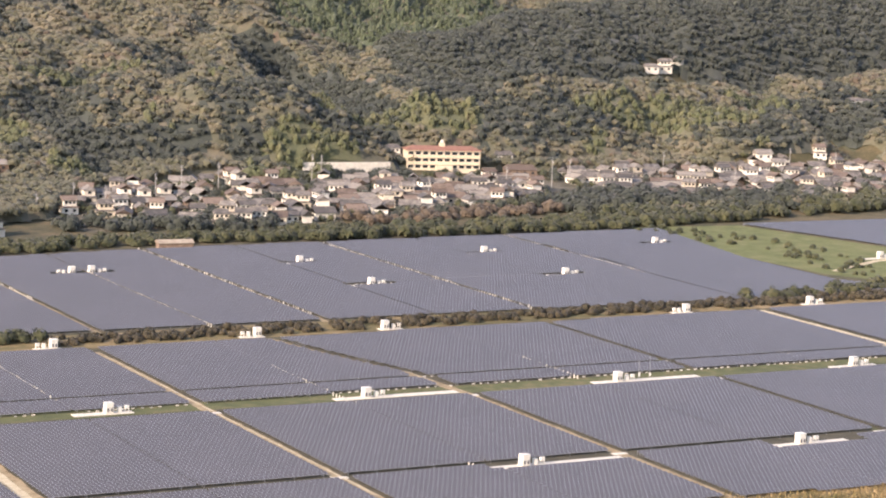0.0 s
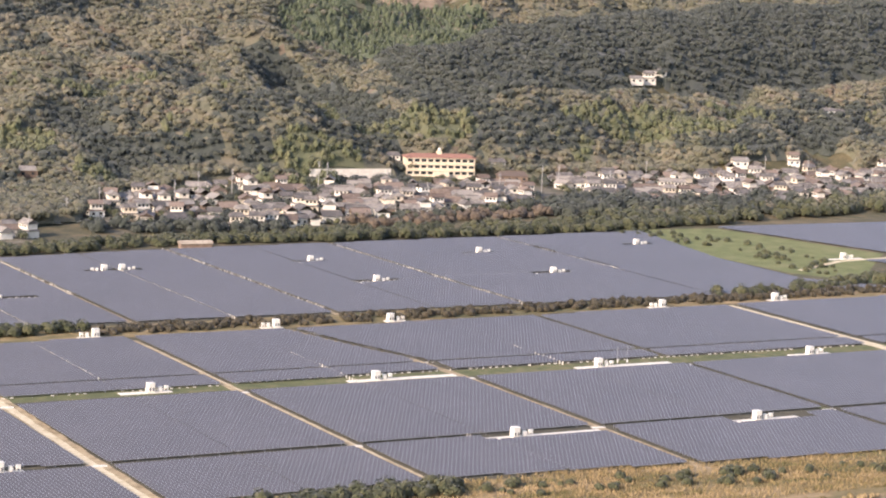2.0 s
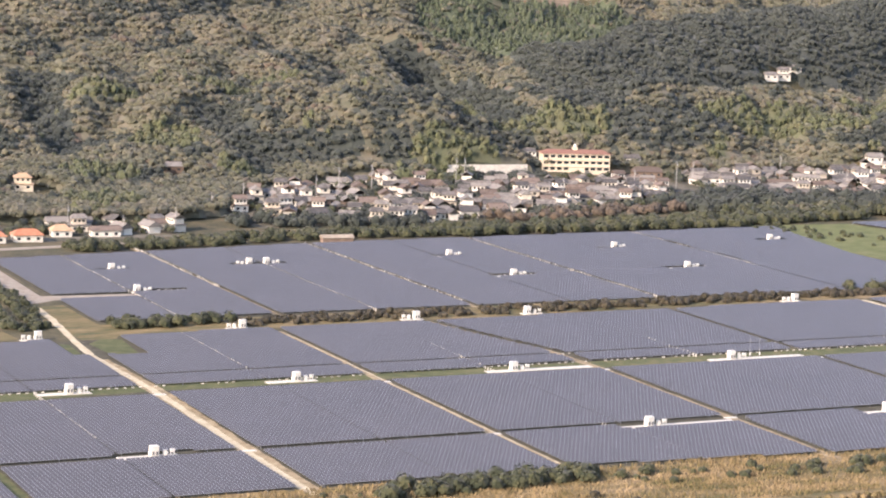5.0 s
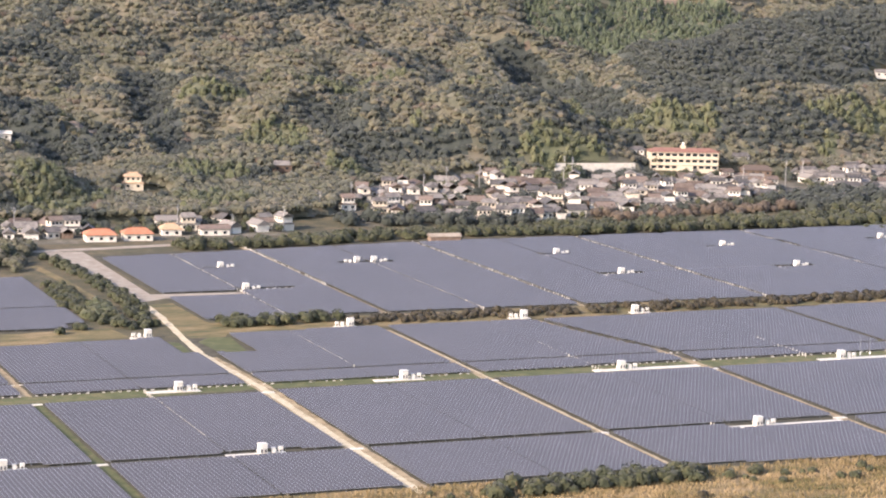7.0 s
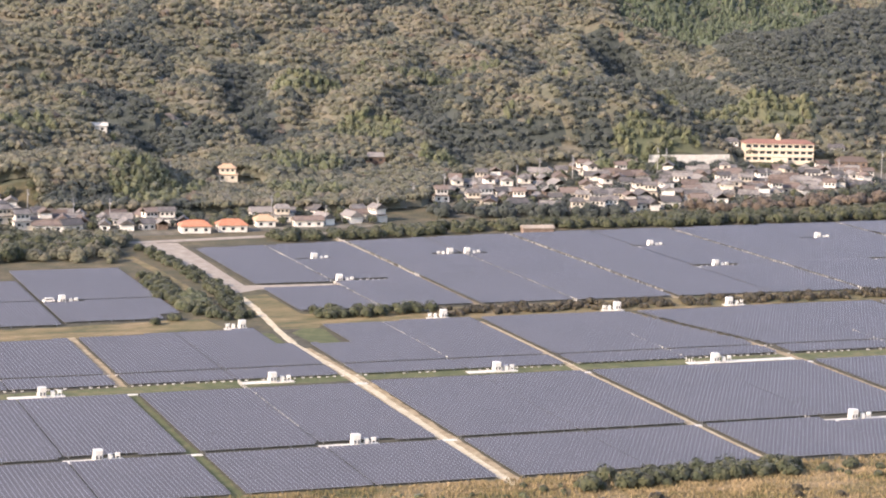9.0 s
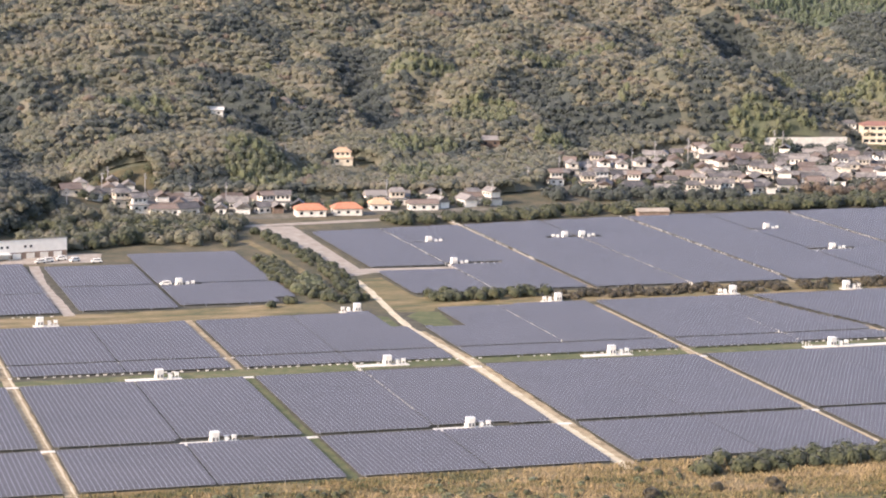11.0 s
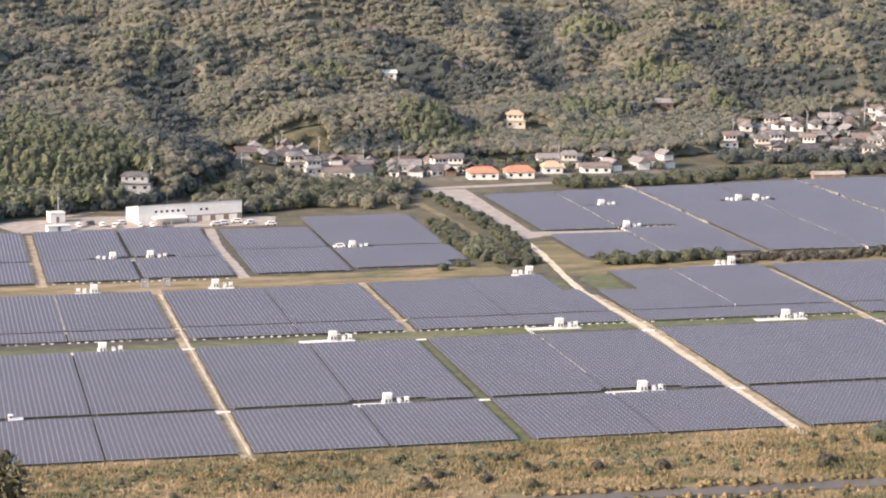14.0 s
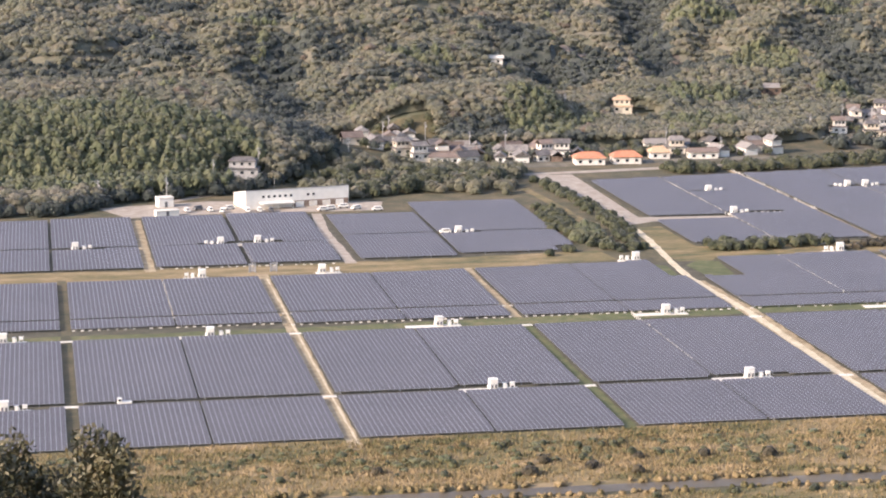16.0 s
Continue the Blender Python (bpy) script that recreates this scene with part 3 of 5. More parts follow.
# --- inverter stations ---
def make_house():
    t = empty("inverter_house", Matrix(), "white steel inverter house on a concrete pad", "inverter", "inverter houses")
    part("body", boxed(-1.0, 1.0, -0.9, 0.9, 0.25, 2.5, 0.03), M["white"], t)
    part("roof", boxed(-1.08, 1.08, -0.98, 0.98, 2.502, 2.6, 0.04), M["white"], t)
    part("plinth", boxed(-1.05, 1.05, -0.85, 0.85, 0.0, 0.249), M["concrete"], t)
    for x in (-0.42, 0.48):
        d = part("door", boxed(x - 0.4, x + 0.4, -0.95, -0.902, 0.35, 2.3, 0.01), M["white"], t)
        part("vent", boxed(x - 0.25, x + 0.25, -0.975, -0.952, 0.45, 1.3), M["vent"], d, "dark louvred vent")
        part("handle", boxed(x + 0.3, x + 0.35, -0.99, -0.952, 1.35, 1.55), M["vent"], d)
    part("air_duct", boxed(-1.3, -1.002, -0.6, 0.6, 0.4, 1.0, 0.03), M["white"], t)
    return t


def make_transformer():
    t = empty("transformer", Matrix(), "small white transformer cabinet with cooling fins", "transformer", "transformers")
    part("body", boxed(-0.4, 0.4, -0.5, 0.5, 0.2, 1.35, 0.03), M["white"], t)
    part("base", boxed(-0.6, 0.6, -0.6, 0.6, 0.0, 0.199), M["concrete"], t)
    for k in range(5):
        part("cooling_fin", boxed(0.402, 0.7, -0.42 + k * 0.2, -0.37 + k * 0.2, 0.55, 1.0), M["white"], t)
    part("lid", boxed(-0.46, 0.46, -0.56, 0.56, 1.352, 1.43, 0.02), M["white"], t)
    return t


def make_switch():
    t = empty("switchgear", Matrix(), "tall white switchgear cubicle on short legs", "switchgear", "switchgear cubicles")
    part("body", boxed(-0.55, 0.55, -0.35, 0.35, 0.75, 1.5, 0.03), M["white"], t)
    for x in (-0.45, 0.45):
        for y in (-0.28, 0.28):
            part("leg", boxed(x - 0.06, x + 0.06, y - 0.06, y + 0.06, 0.0, 0.749), M["white"], t)
    part("door", boxed(-0.45, 0.45, -0.39, -0.352, 0.82, 1.42, 0.01), M["white"], t)
    part("hood", boxed(-0.62, 0.62, -0.42, 0.4, 1.502, 1.58, 0.02), M["white"], t)
    return t


kit = None
for k, (x, y, s, a, b) in enumerate(STATIONS):
    pad = part("concrete_pad", boxed(x - a, x + b, y - 1.5, y + 1.4, 0.0, 0.22, 0.03), M["concrete"])
    tagged(pad, "long pale concrete pad between panel rows", "pad", "concrete pads")
    spots = [(0, pose(x, y, 0.22)), (1, pose(x + s * 2.75, y, 0.22, 0, 0, 0 if s > 0 else 180)), (2, pose(x + s * 4.6, y, 0.22))]
    if kit is None:
        kit = [make_house(), make_transformer(), make_switch()]
        for i, m in spots:
            kit[i].matrix_basis = m
    else:
        for i, m in spots:
            copy_thing(kit[i], m)
    # the pad reaches under the small units
    if (s > 0 and b < 5.6) or (s < 0 and a < 5.6):
        q = part("concrete_pad", boxed(x + (b + 0.01 if s > 0 else -5.6), x + (5.6 if s > 0 else -a - 0.01), y - 1.3, y + 1.2, 0.0, 0.22, 0.03), M["concrete"])
        tagged(q, "long pale concrete pad between panel rows", "pad", "concrete pads")


# pale blocks along cable runs, and ballast under the front rows
def blocks(name, P, size, material, label, category):
    P = np.array(P, float)
    P += rng0.uniform(-0.12, 0.12, P.shape) * np.array([1, 1, 0])
    sz = np.array(size) * rng0.uniform(0.8, 1.2, (len(P), 1))
    v, f = boxes_mesh(P - sz * np.array([0.5, 0.5, 0]), P + sz * np.array([0.5, 0.5, 1]))
    return tagged(new(name, raw(name, v.reshape(-1, 3), f, material)), label, category, kind="stuff")


rng0 = np.random.default_rng(3)
for x, y0, y1 in ((158.5, 528, 588), (226, 604, 662), (295, 575, 627), (368, 588, 618), (304.2, 690, 798), (235, 690, 832), (35, 606, 654), (342, 700, 850), (416, 690, 850), (498, 752, 855), (269, 745, 848), (64, 680, 712), (290, 506, 509)):
    ys_ = np.arange(y0, y1, 1.8)
    ys_ = ys_[rng0.uniform(0, 1, len(ys_)) < (0.85 if y1 < 670 else 0.75)]
    blocks("junction_box", [(x, y, 0.05) for y in ys_], (0.2, 0.3, 1.02), M["concrete"], "row of small white junction boxes between arrays", "junction box")
for y, xa, xb in ((603.0, 8, 480), (590.0, 262, 486), (588.0, 66, 256), (590.0, 8, 62), (675.6, 36, 90), (748, 240, 480)):
    X_ = np.arange(xa, xb, 2.28)
    X_ = X_[rng0.uniform(0, 1, len(X_)) < 0.8]
    blocks("ballast_block", [(x, y + 0.35 + ((x - 240) * 0.045 if y == 748 else 0), 0.03) for x in X_], (0.8, 0.25, 0.25), M["concrete"], "row of pale concrete ballast blocks", "ballast block")
for x in (6, 65, 127, 191, 258, 329.5, 406):
    for y in (507.5, 577.5):
        q = part("culvert_slab", boxed(x - 1.9, x + 1.9, y - 0.8, y + 0.8, 0.0, 0.16, 0.03), M["concrete"])
        tagged(q, "pale concrete culvert slab across the track", "slab", "culvert slabs")

# --- woods ---
rng = np.random.default_rng(7)


def ico(sub):
    bm = bmesh.new()
    bmesh.ops.create_icosphere(bm, subdivisions=sub, radius=1)
    bm.verts.ensure_lookup_table()
    v = np.array([p.co[:] for p in bm.verts])
    f = np.array([[q.index for q in p.verts] for p in bm.faces])
    bm.free()
    return v, f


CORE = ico(1)
CORE = (CORE[0], CORE[1][[CORE[0][t][:, 2].mean() > -0.05 for t in CORE[1]]])


def crowns(name, P, R, HT, material, label, leaves=50, size=0.8, conic=0.0, upright=0.0):
    """A wood as one mesh: each crown a ragged core wrapped in many small leaf sprays.
    P (n, 3) middle of the crown, R radius, HT half-height; size: metres of a spray; upright: how far sprays stand on end."""
    bv, bf = CORE
    n = len(P)
    V = np.repeat(bv[None], n, 0) * (0.84 + rng.uniform(-0.12, 0.1, (n, len(bv), 1)))
    V[:, :, :2] *= 1 - conic * np.clip(V[:, :, 2:3], 0, 1)
    a = rng.uniform(0, 6.28, n)
    c, s = np.cos(a)[:, None], np.sin(a)[:, None]
    V = np.stack([(V[:, :, 0] * c - V[:, :, 1] * s) * R[:, None], (V[:, :, 0] * s + V[:, :, 1] * c) * R[:, None], V[:, :, 2] * HT[:, None]], 2) + P[:, None, :]
    m = n * leaves
    own = np.repeat(np.arange(n), leaves)
    ph, up = rng.uniform(0, 6.28, m), rng.uniform(-0.25, 1.0, m)
    sr = np.sqrt(1 - up ** 2) * (1 - conic * np.clip(up, 0, 1))
    out = np.stack([np.cos(ph) * sr, np.sin(ph) * sr, up], 1)
    # branches give the crown lobes
    lobe = 0.92 + 0.15 * np.sin(3 * ph + own * 1.7) * np.sin(4 * up + own) + rng.uniform(-0.1, 0.12, m)
    C = out * lobe[:, None] * np.stack([R[own], R[own], HT[own]], 1) + P[own]
    nrm = out + rng.normal(0, 0.15, (m, 3))
    nrm /= np.linalg.norm(nrm, axis=1)[:, None]
    t = np.cross(nrm, rng.normal(0, 1, (m, 3)) * np.array([1, 1, 1 - upright]))
    t /= np.linalg.norm(t, axis=1)[:, None]
    b = np.cross(nrm, t)
    sz = (size * rng.uniform(0.6, 1.4, m))[:, None]
    L = np.stack([C - t * sz * 0.7 - b * sz * 0.5, C + t * sz * 0.8 - b * sz * 0.3, C + b * sz * (0.9 + upright)], 1)
    off = n * len(bv)
    verts = np.concatenate([V.reshape(-1, 3), L.reshape(-1, 3)])
    faces = np.concatenate([(bf[None] + len(bv) * np.arange(n)[:, None, None]).reshape(-1, 3), off + np.arange(3 * m).reshape(m, 3)])
    me = raw(name, verts, faces, material)
    ob = new(name, me)
    return tagged(ob, label, "trees", kind="stuff")


def blob(x, y, cx, cy, rx, ry):
    return ((x - cx) / rx) ** 2 + ((y - cy) / ry) ** 2 < 1


def wood_mask(x, y):
    """Where the hills are wooded."""
    lim = np.where(x < 112, np.interp(x, [-80, 8, 24, 80, 112], [784, 787, 807, 826, 864]), np.interp(x, [112, 114, 165, 168, 300, 335, 367, 437, 520, 600, 640, 860], [862, 948, 948, 917, 912, 925, 985, 1020, 1032, 1030, 1016, 1030]))
    m = y > lim
    m &= ~blob(x, y, 560, 1018, 34, 17)     # school ground
    m &= ~blob(x, y, 600, 1012, 16, 14)
    m &= ~blob(x, y, 262, 972, 13, 16)      # red house
    m &= ~blob(x, y, 826, 1050, 16, 30)     # terraced gap
    for c in CLEAR:
        m &= ~blob(x, y, *c)
    return m


CLEAR = [(76, 836, 10, 11), (217, 1054, 7, 9), (265, 1090, 13, 22), (772, 1150, 17, 10), (742, 1395, 27, 18), (339, 1008, 6, 9), (882, 1110, 10, 9), (454, 1010, 14, 12)]
CLEAR += [(690 + 22 * k, 1376, 15, 5) for k in range(5)]
gx, gy = np.meshgrid(np.arange(-75, 1250, 3.9), np.arange(786, 1455, 3.9))
gx, gy = gx.ravel() + rng.uniform(-2.0, 2.0, gx.size), gy.ravel() + rng.uniform(-2.0, 2.0, gy.size)
nx, ny = np.meshgrid(np.arange(-75, 320, 3.0), np.arange(786, 990, 3.0))     # closer on the steep near hills
gx, gy = np.concatenate([gx, nx.ravel() + rng.uniform(-1.5, 1.5, nx.size)]), np.concatenate([gy, ny.ravel() + rng.uniform(-1.5, 1.5, ny.size)])
ok = wood_mask(gx, gy) & (gx > gy * -0.03 - 10) & (gx < gy * 0.86 + 10)
gx, gy = gx[ok], gy[ok]
BAMBOO = [(8, 846, 76, 40), (110, 1120, 24, 22), (180, 1050, 18, 9), (212, 940, 15, 22), (297, 1006, 13, 11), (286, 944, 18, 13), (352, 1062, 18, 18), (305, 1002, 16, 12),
          (372, 1012, 10, 9), (497, 1036, 24, 9), (466, 1017, 11, 10), (584, 1062, 20, 8), (425, 1150, 36, 9), (347, 1132, 22, 9), (712, 1072, 50, 12), (745, 1058, 30, 14), (800, 1098, 26, 10), (560, 1070, 46, 9)]
# shaded flanks and hollows, painted with the dark leaf colour
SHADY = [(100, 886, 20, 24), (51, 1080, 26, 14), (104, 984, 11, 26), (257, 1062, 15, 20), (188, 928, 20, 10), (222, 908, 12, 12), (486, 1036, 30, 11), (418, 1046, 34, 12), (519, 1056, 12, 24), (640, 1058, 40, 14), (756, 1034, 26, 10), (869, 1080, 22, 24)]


def kinds(x, y):
    """Which wood grows where: 0 mixed broadleaf, 1 bamboo, 2 dark leaves (random stands and painted shade), 3 conifers,
    4 russet; stands keep together, with ragged borders.
    """
    chance = rng.uniform(0, 1, len(x))
    stand = wander(x, y, 17.0) + 0.7 * wander(x + 300, y, 7.0) + rng.uniform(-0.5, 0.5, len(x))
    bam = (stand > 1.7) & (y < 1180) & (y > 900)
    for c in BAMBOO:
        bam |= blob(x, y, *c) & (chance < 0.95)
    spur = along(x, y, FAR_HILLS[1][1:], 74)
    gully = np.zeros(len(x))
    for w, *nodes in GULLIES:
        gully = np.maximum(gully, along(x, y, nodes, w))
    # shade of the long spur, gullies and hump rims is painted as dark leaves
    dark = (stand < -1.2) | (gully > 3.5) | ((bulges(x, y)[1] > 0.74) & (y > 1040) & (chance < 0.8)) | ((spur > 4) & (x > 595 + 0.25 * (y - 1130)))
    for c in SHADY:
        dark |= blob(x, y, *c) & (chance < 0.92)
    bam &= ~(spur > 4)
    rust = (chance < 0.01) | blob(x, y, 384, 1080, 14, 8) | ((wander(x + 90, y + 30, 26.0) > 1.2) & (chance < 0.25))
    pine = blob(x, y, 700, 1325, 90, 66) & (chance < 0.9)
    return np.select([bam, pine, dark, rust], [1, 3, 2, 4], 0)


kind_of = kinds(gx, gy)
# leaf litter and undergrowth on the ground below the woods
ground.data.materials.append(M["woodland_floor"])
mid = np.array([tuple(p.center) for p in ground.data.polygons])
ground.data.polygons.foreach_set("material_index", wood_mask(mid[:, 0], mid[:, 1]).astype(np.int32))
# the closed canopy between the taller crowns
CELL = 3.6
cx, cy = np.meshgrid(np.arange(-75, 1250, CELL), np.arange(786, 1455, CELL))
cover = wood_mask(cx[:-1, :-1] + CELL / 2, cy[:-1, :-1] + CELL / 2) & (cx[:-1, :-1] > cy[:-1, :-1] * -0.03 - 10) & (cx[:-1, :-1] < cy[:-1, :-1] * 0.86 + 10)
corner = (np.arange(cx.shape[0] - 1)[:, None] * cx.shape[1] + np.arange(cx.shape[1] - 1)[None, :])[cover]
top = np.stack([cx.ravel(), cy.ravel(), (land(cx, cy) + 4.3).ravel() + rng.uniform(-0.35, 0.35, cx.size)], 1)
inner = np.pad(cover, 1)
inner = inner[:-1, :-1] & inner[1:, :-1] & inner[:-1, 1:] & inner[1:, 1:]
top[:, 2] -= np.where(inner.ravel(), 0.0, 3.6)
used, index = np.unique(np.stack([corner, corner + 1, corner + cx.shape[1] + 1, corner + cx.shape[1]], 1), return_inverse=True)
canopy = new("forest_canopy", raw("forest_canopy", top[used], index.reshape(-1, 4), M["broadleaf"]))
tagged(canopy, "closed leafy canopy of the hill forest", "trees", kind="stuff")
for q in ("bamboo", "dark_leaf", "conifer", "autumn"):
    canopy.data.materials.append(M[q])
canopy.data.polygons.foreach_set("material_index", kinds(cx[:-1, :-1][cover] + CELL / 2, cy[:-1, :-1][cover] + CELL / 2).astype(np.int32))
for which, name, material, lab, con, hs, rs in (
        (0, "hill_forest", "broadleaf", "dense olive-brown broadleaf forest on the hillside", 0.0, 0.95, 1.0),
        (1, "bamboo_grove", "bamboo", "yellow-green feathery bamboo grove on the hill", 0.35, 1.9, 0.85),
        (2, "cedar_wood", "dark_leaf", "dark green wood on the hill, hillside shade put into its leaf colour", 0.2, 1.05, 1.0),
        (3, "conifer_plantation", "conifer", "close green conifer plantation on the upper slope", 0.7, 2.4, 0.75),
        (4, "autumn_trees", "autumn", "scattered russet trees in the forest", 0.0, 0.95, 1.0)):
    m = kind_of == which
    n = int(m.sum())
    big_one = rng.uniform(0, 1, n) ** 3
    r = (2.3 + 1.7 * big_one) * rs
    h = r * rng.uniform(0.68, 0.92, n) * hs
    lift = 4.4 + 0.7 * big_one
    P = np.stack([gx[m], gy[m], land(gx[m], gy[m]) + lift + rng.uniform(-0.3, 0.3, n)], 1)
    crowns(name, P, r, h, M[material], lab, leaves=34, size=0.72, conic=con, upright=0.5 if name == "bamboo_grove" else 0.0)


def thicket(name, pts, width, n, r, material, label, hgt=1.0, lumps=10):
    """Bushes along a line."""
    seg = [math.hypot(b[0] - a[0], b[1] - a[1]) for a, b in zip(pts, pts[1:])]
    X, Y = [], []
    for (a, b), L in zip(zip(pts, pts[1:]), seg):
        k = int(n * L / sum(seg)) + 1
        u = rng.uniform(0, 1, k)
        w = rng.uniform(-0.5, 0.5, k) * width
        dx, dy = (b[0] - a[0]) / L, (b[1] - a[1]) / L
        X.append(a[0] + (b[0] - a[0]) * u - dy * w)
        Y.append(a[1] + (b[1] - a[1]) * u + dx * w)
    X, Y = np.concatenate(X), np.concatenate(Y)
    R = rng.uniform(*r, len(X))
    HT = R * rng.uniform(0.75, 1.1, len(X)) * hgt
    P = np.stack([X, Y, land(X, Y) + HT * 0.55], 1)
    return crowns(name, P, R, HT, M[material], label, leaves=lumps * 9, size=0.24 + 0.14 * r[1])


thicket("hedge_trees", [(244, 852), (300, 858), (345, 868), (420, 870)], 18, 240, (1.4, 3.0), "shrub", "dense green hedge of trees behind the arrays")
thicket("hedge_trees", [(330, 905), (380, 898), (420, 896)], 12, 70, (2, 4), "dark_leaf", "dark green trees below the village")
thicket("hedge_trees", [(415, 868), (480, 870), (560, 876), (640, 892)], 24, 280, (1.8, 4.0), "shrub", "green shrubs and trees below the village")
thicket("russet_hedge", [(455, 900), (520, 912), (560, 915)], 14, 70, (1.8, 3.4), "autumn", "russet brown bushes below the village")
thicket("hedge_trees", [(560, 915), (600, 935), (640, 935)], 30, 110, (2.5, 5), "dark_leaf", "dark green clump of tall trees")
thicket("hedge_trees", [(575, 888), (680, 902), (800, 917), (900, 930)], 26, 360, (2.0, 4.8), "shrub", "green belt of trees before the village")
thicket("hedge_trees", [(590, 900), (700, 915), (880, 940)], 22, 50, (1.6, 4.0), "bamboo", "yellowish trees in the belt before the village")
thicket("russet_hedge", [(600, 905), (760, 925)], 18, 40, (1.4, 3.2), "autumn", "russet bushes in the belt before the village")
thicket("hedge_trees", [(640, 905), (700, 912)], 14, 24, (3.0, 5.2), "dark_leaf", "tall dark trees before the village")
thicket("hedge_trees", [(585, 912), (640, 916), (690, 918)], 14, 34, (3.0, 6.2), "dark_leaf", "tall rounded trees before the village", 1.1, 14)
thicket("hedge_trees", [(600, 900), (720, 914), (800, 924)], 16, 40, (2.6, 5.0), "broadleaf", "olive-green trees before the village", 1.0, 12)
thicket("hedge_trees", [(690, 930), (780, 936), (880, 950)], 12, 36, (2.2, 4.6), "dark_leaf", "dark trees at the village edge", 1.1, 12)
thicket("hedge_trees", [(452, 1000), (470, 1002), (492, 1002)], 9, 14, (3.0, 5.6), "bamboo", "pale green bamboo clump behind the village", 1.3, 14)
thicket("hedge_trees", [(470, 985), (540, 985), (570, 985)], 12, 50, (2.0, 3.6), "dark_leaf", "dark trees below the school")
thicket("canal_thicket", [(188, 834), (191, 786), (191.5, 735), (186, 680)], 6, 120, (0.9, 2.2), "shrub", "tangled green bushes along the ditch")
thicket("canal_thicket", [(175, 770), (171.5, 719), (175, 700), (180, 680)], 8, 90, (0.9, 2.3), "shrub", "tangled green bushes beside the ditch path")
strip("ditch_path", [(178.6, 818), (181.2, 784), (183, 736), (182, 712)], 3.4, M["dry"], 0.06, "tan grassy path along the ditch")
thicket("canal_thicket", [(174, 700), (180, 722)], 9, 26, (1.4, 2.6), "bamboo", "pale green willows and reeds by the ditch")
thicket("canal_thicket", [(210, 680), (250, 682)], 9, 34, (1.2, 2.8), "shrub", "dark green bushes on the bank")
thicket("canal_thicket", [(250, 678.5), (350, 680), (470, 684), (575, 688)], 12, 500, (0.7, 1.7), "scrub_leaf", "low dark scrub along the bank")
thicket("canal_thicket", [(495, 690), (520, 692), (555, 700), (600, 716)], 10, 60, (1.2, 2.8), "shrub", "bushes at the end of the bank")
thicket("meadow_scrub", [(572, 862), (598, 800), (580, 728)], 26, 70, (0.4, 1.7), "shrub", "low bushes on the grassy strip")
thicket("scrub", [(100, 815), (140, 830), (175, 815)], 30, 150, (1.4, 3.4), "broadleaf", "olive scrub and trees behind the arrays")
thicket("scrub", [(60, 845), (110, 850), (180, 850)], 16, 90, (1.2, 2.8), "shrub", "green scrub behind the works building")
thicket("hill_foot_trees", [(-60, 781), (8, 784), (22, 802)], 6, 80, (1.8, 3.4), "dark_leaf", "dark trees at the foot of the bamboo hill", 1.2, 9)
thicket("hill_foot_trees", [(26, 808), (80, 828), (108, 862), (118, 890)], 7, 80, (1.8, 3.6), "dark_leaf", "dark trees at the foot of the bamboo hill", 1.2, 9)
thicket("scrub", [(112, 856), (140, 862), (186, 852)], 22, 110, (1.6, 3.4), "broadleaf", "olive scrub below the hamlet", 1.1)
thicket("scrub", [(112, 812), (140, 835), (176, 835)], 30, 46, (2.4, 4.0), "shrub", "rounded green trees in the scrub belt", 1.15, 12)
thicket("bank_bushes", [(203, 456), (230, 458), (262, 459)], 9, 80, (1.1, 2.7), "shrub", "dark green bushes on the dry bank")
thicket("bank_bushes", [(262, 455), (330, 448), (420, 440)], 12, 60, (0.6, 1.7), "shrub", "scattered bushes on the dry bank")
thicket("channel_reeds", [(-40, 427.2), (100, 426.2), (250, 424.4), (440, 416.5)], 2.2, 420, (0.35, 0.95), "reed", "ragged dry reeds along the water's edge", 1.1, 5)
thicket("channel_reeds", [(-40, 419.5), (100, 418.6), (250, 416.6), (440, 409.5)], 2.2, 300, (0.35, 0.8), "reed", "ragged dry reeds along the water's edge", 1.0, 5)
thicket("bank_bushes", [(60, 440), (160, 437), (260, 434)], 14, 16, (0.9, 1.9), "scrub_leaf", "dull green bushes on the dry bank", 0.9, 12)
thicket("bank_grass", [(-30, 452), (100, 450), (190, 449)], 20, 170, (0.5, 1.3), "bamboo", "yellow-green grass clumps on the dry bank", 0.45, 5)
thicket("bank_bushes", [(20, 446), (200, 448)], 26, 70, (0.35, 1.0), "shrub", "low bushes on the dry bank")
thicket("bank_bushes", [(60, 416), (180, 414), (300, 410)], 3, 50, (0.4, 1.0), "shrub", "low bushes along the water")
thicket("canal_thicket", [(155, 678), (165, 684)], 4, 5, (1.2, 1.9), "shrub", "dark round bush on the bank")

thicket("hedge_trees", [(486, 1017), (540, 1012)], 10, 60, (1.8, 3.2), "dark_leaf", "dark bushes below the retaining wall", 1.0)
thicket("garden_trees", [(545, 1022), (585, 1016)], 8, 22, (1.0, 2.0), "shrub", "low trees before the school")
thicket("canal_thicket", [(582, 700), (600, 690)], 10, 14, (2.0, 3.4), "shrub", "tall dark bushes at the end of the bank")
for pts, n in (([(345, 940), (400, 915), (480, 930), (560, 950)], 60), ([(372, 975), (440, 1000), (560, 985)], 70), ([(400, 960), (520, 965)], 50), ([(610, 960), (740, 960)], 50), ([(620, 1005), (760, 1010)], 60), ([(140, 920), (165, 900)], 16)):
    thicket("garden_trees", pts, 40, n, (0.9, 2.2), "shrub", "garden trees and hedges among the houses", hgt=1.1, lumps=5)

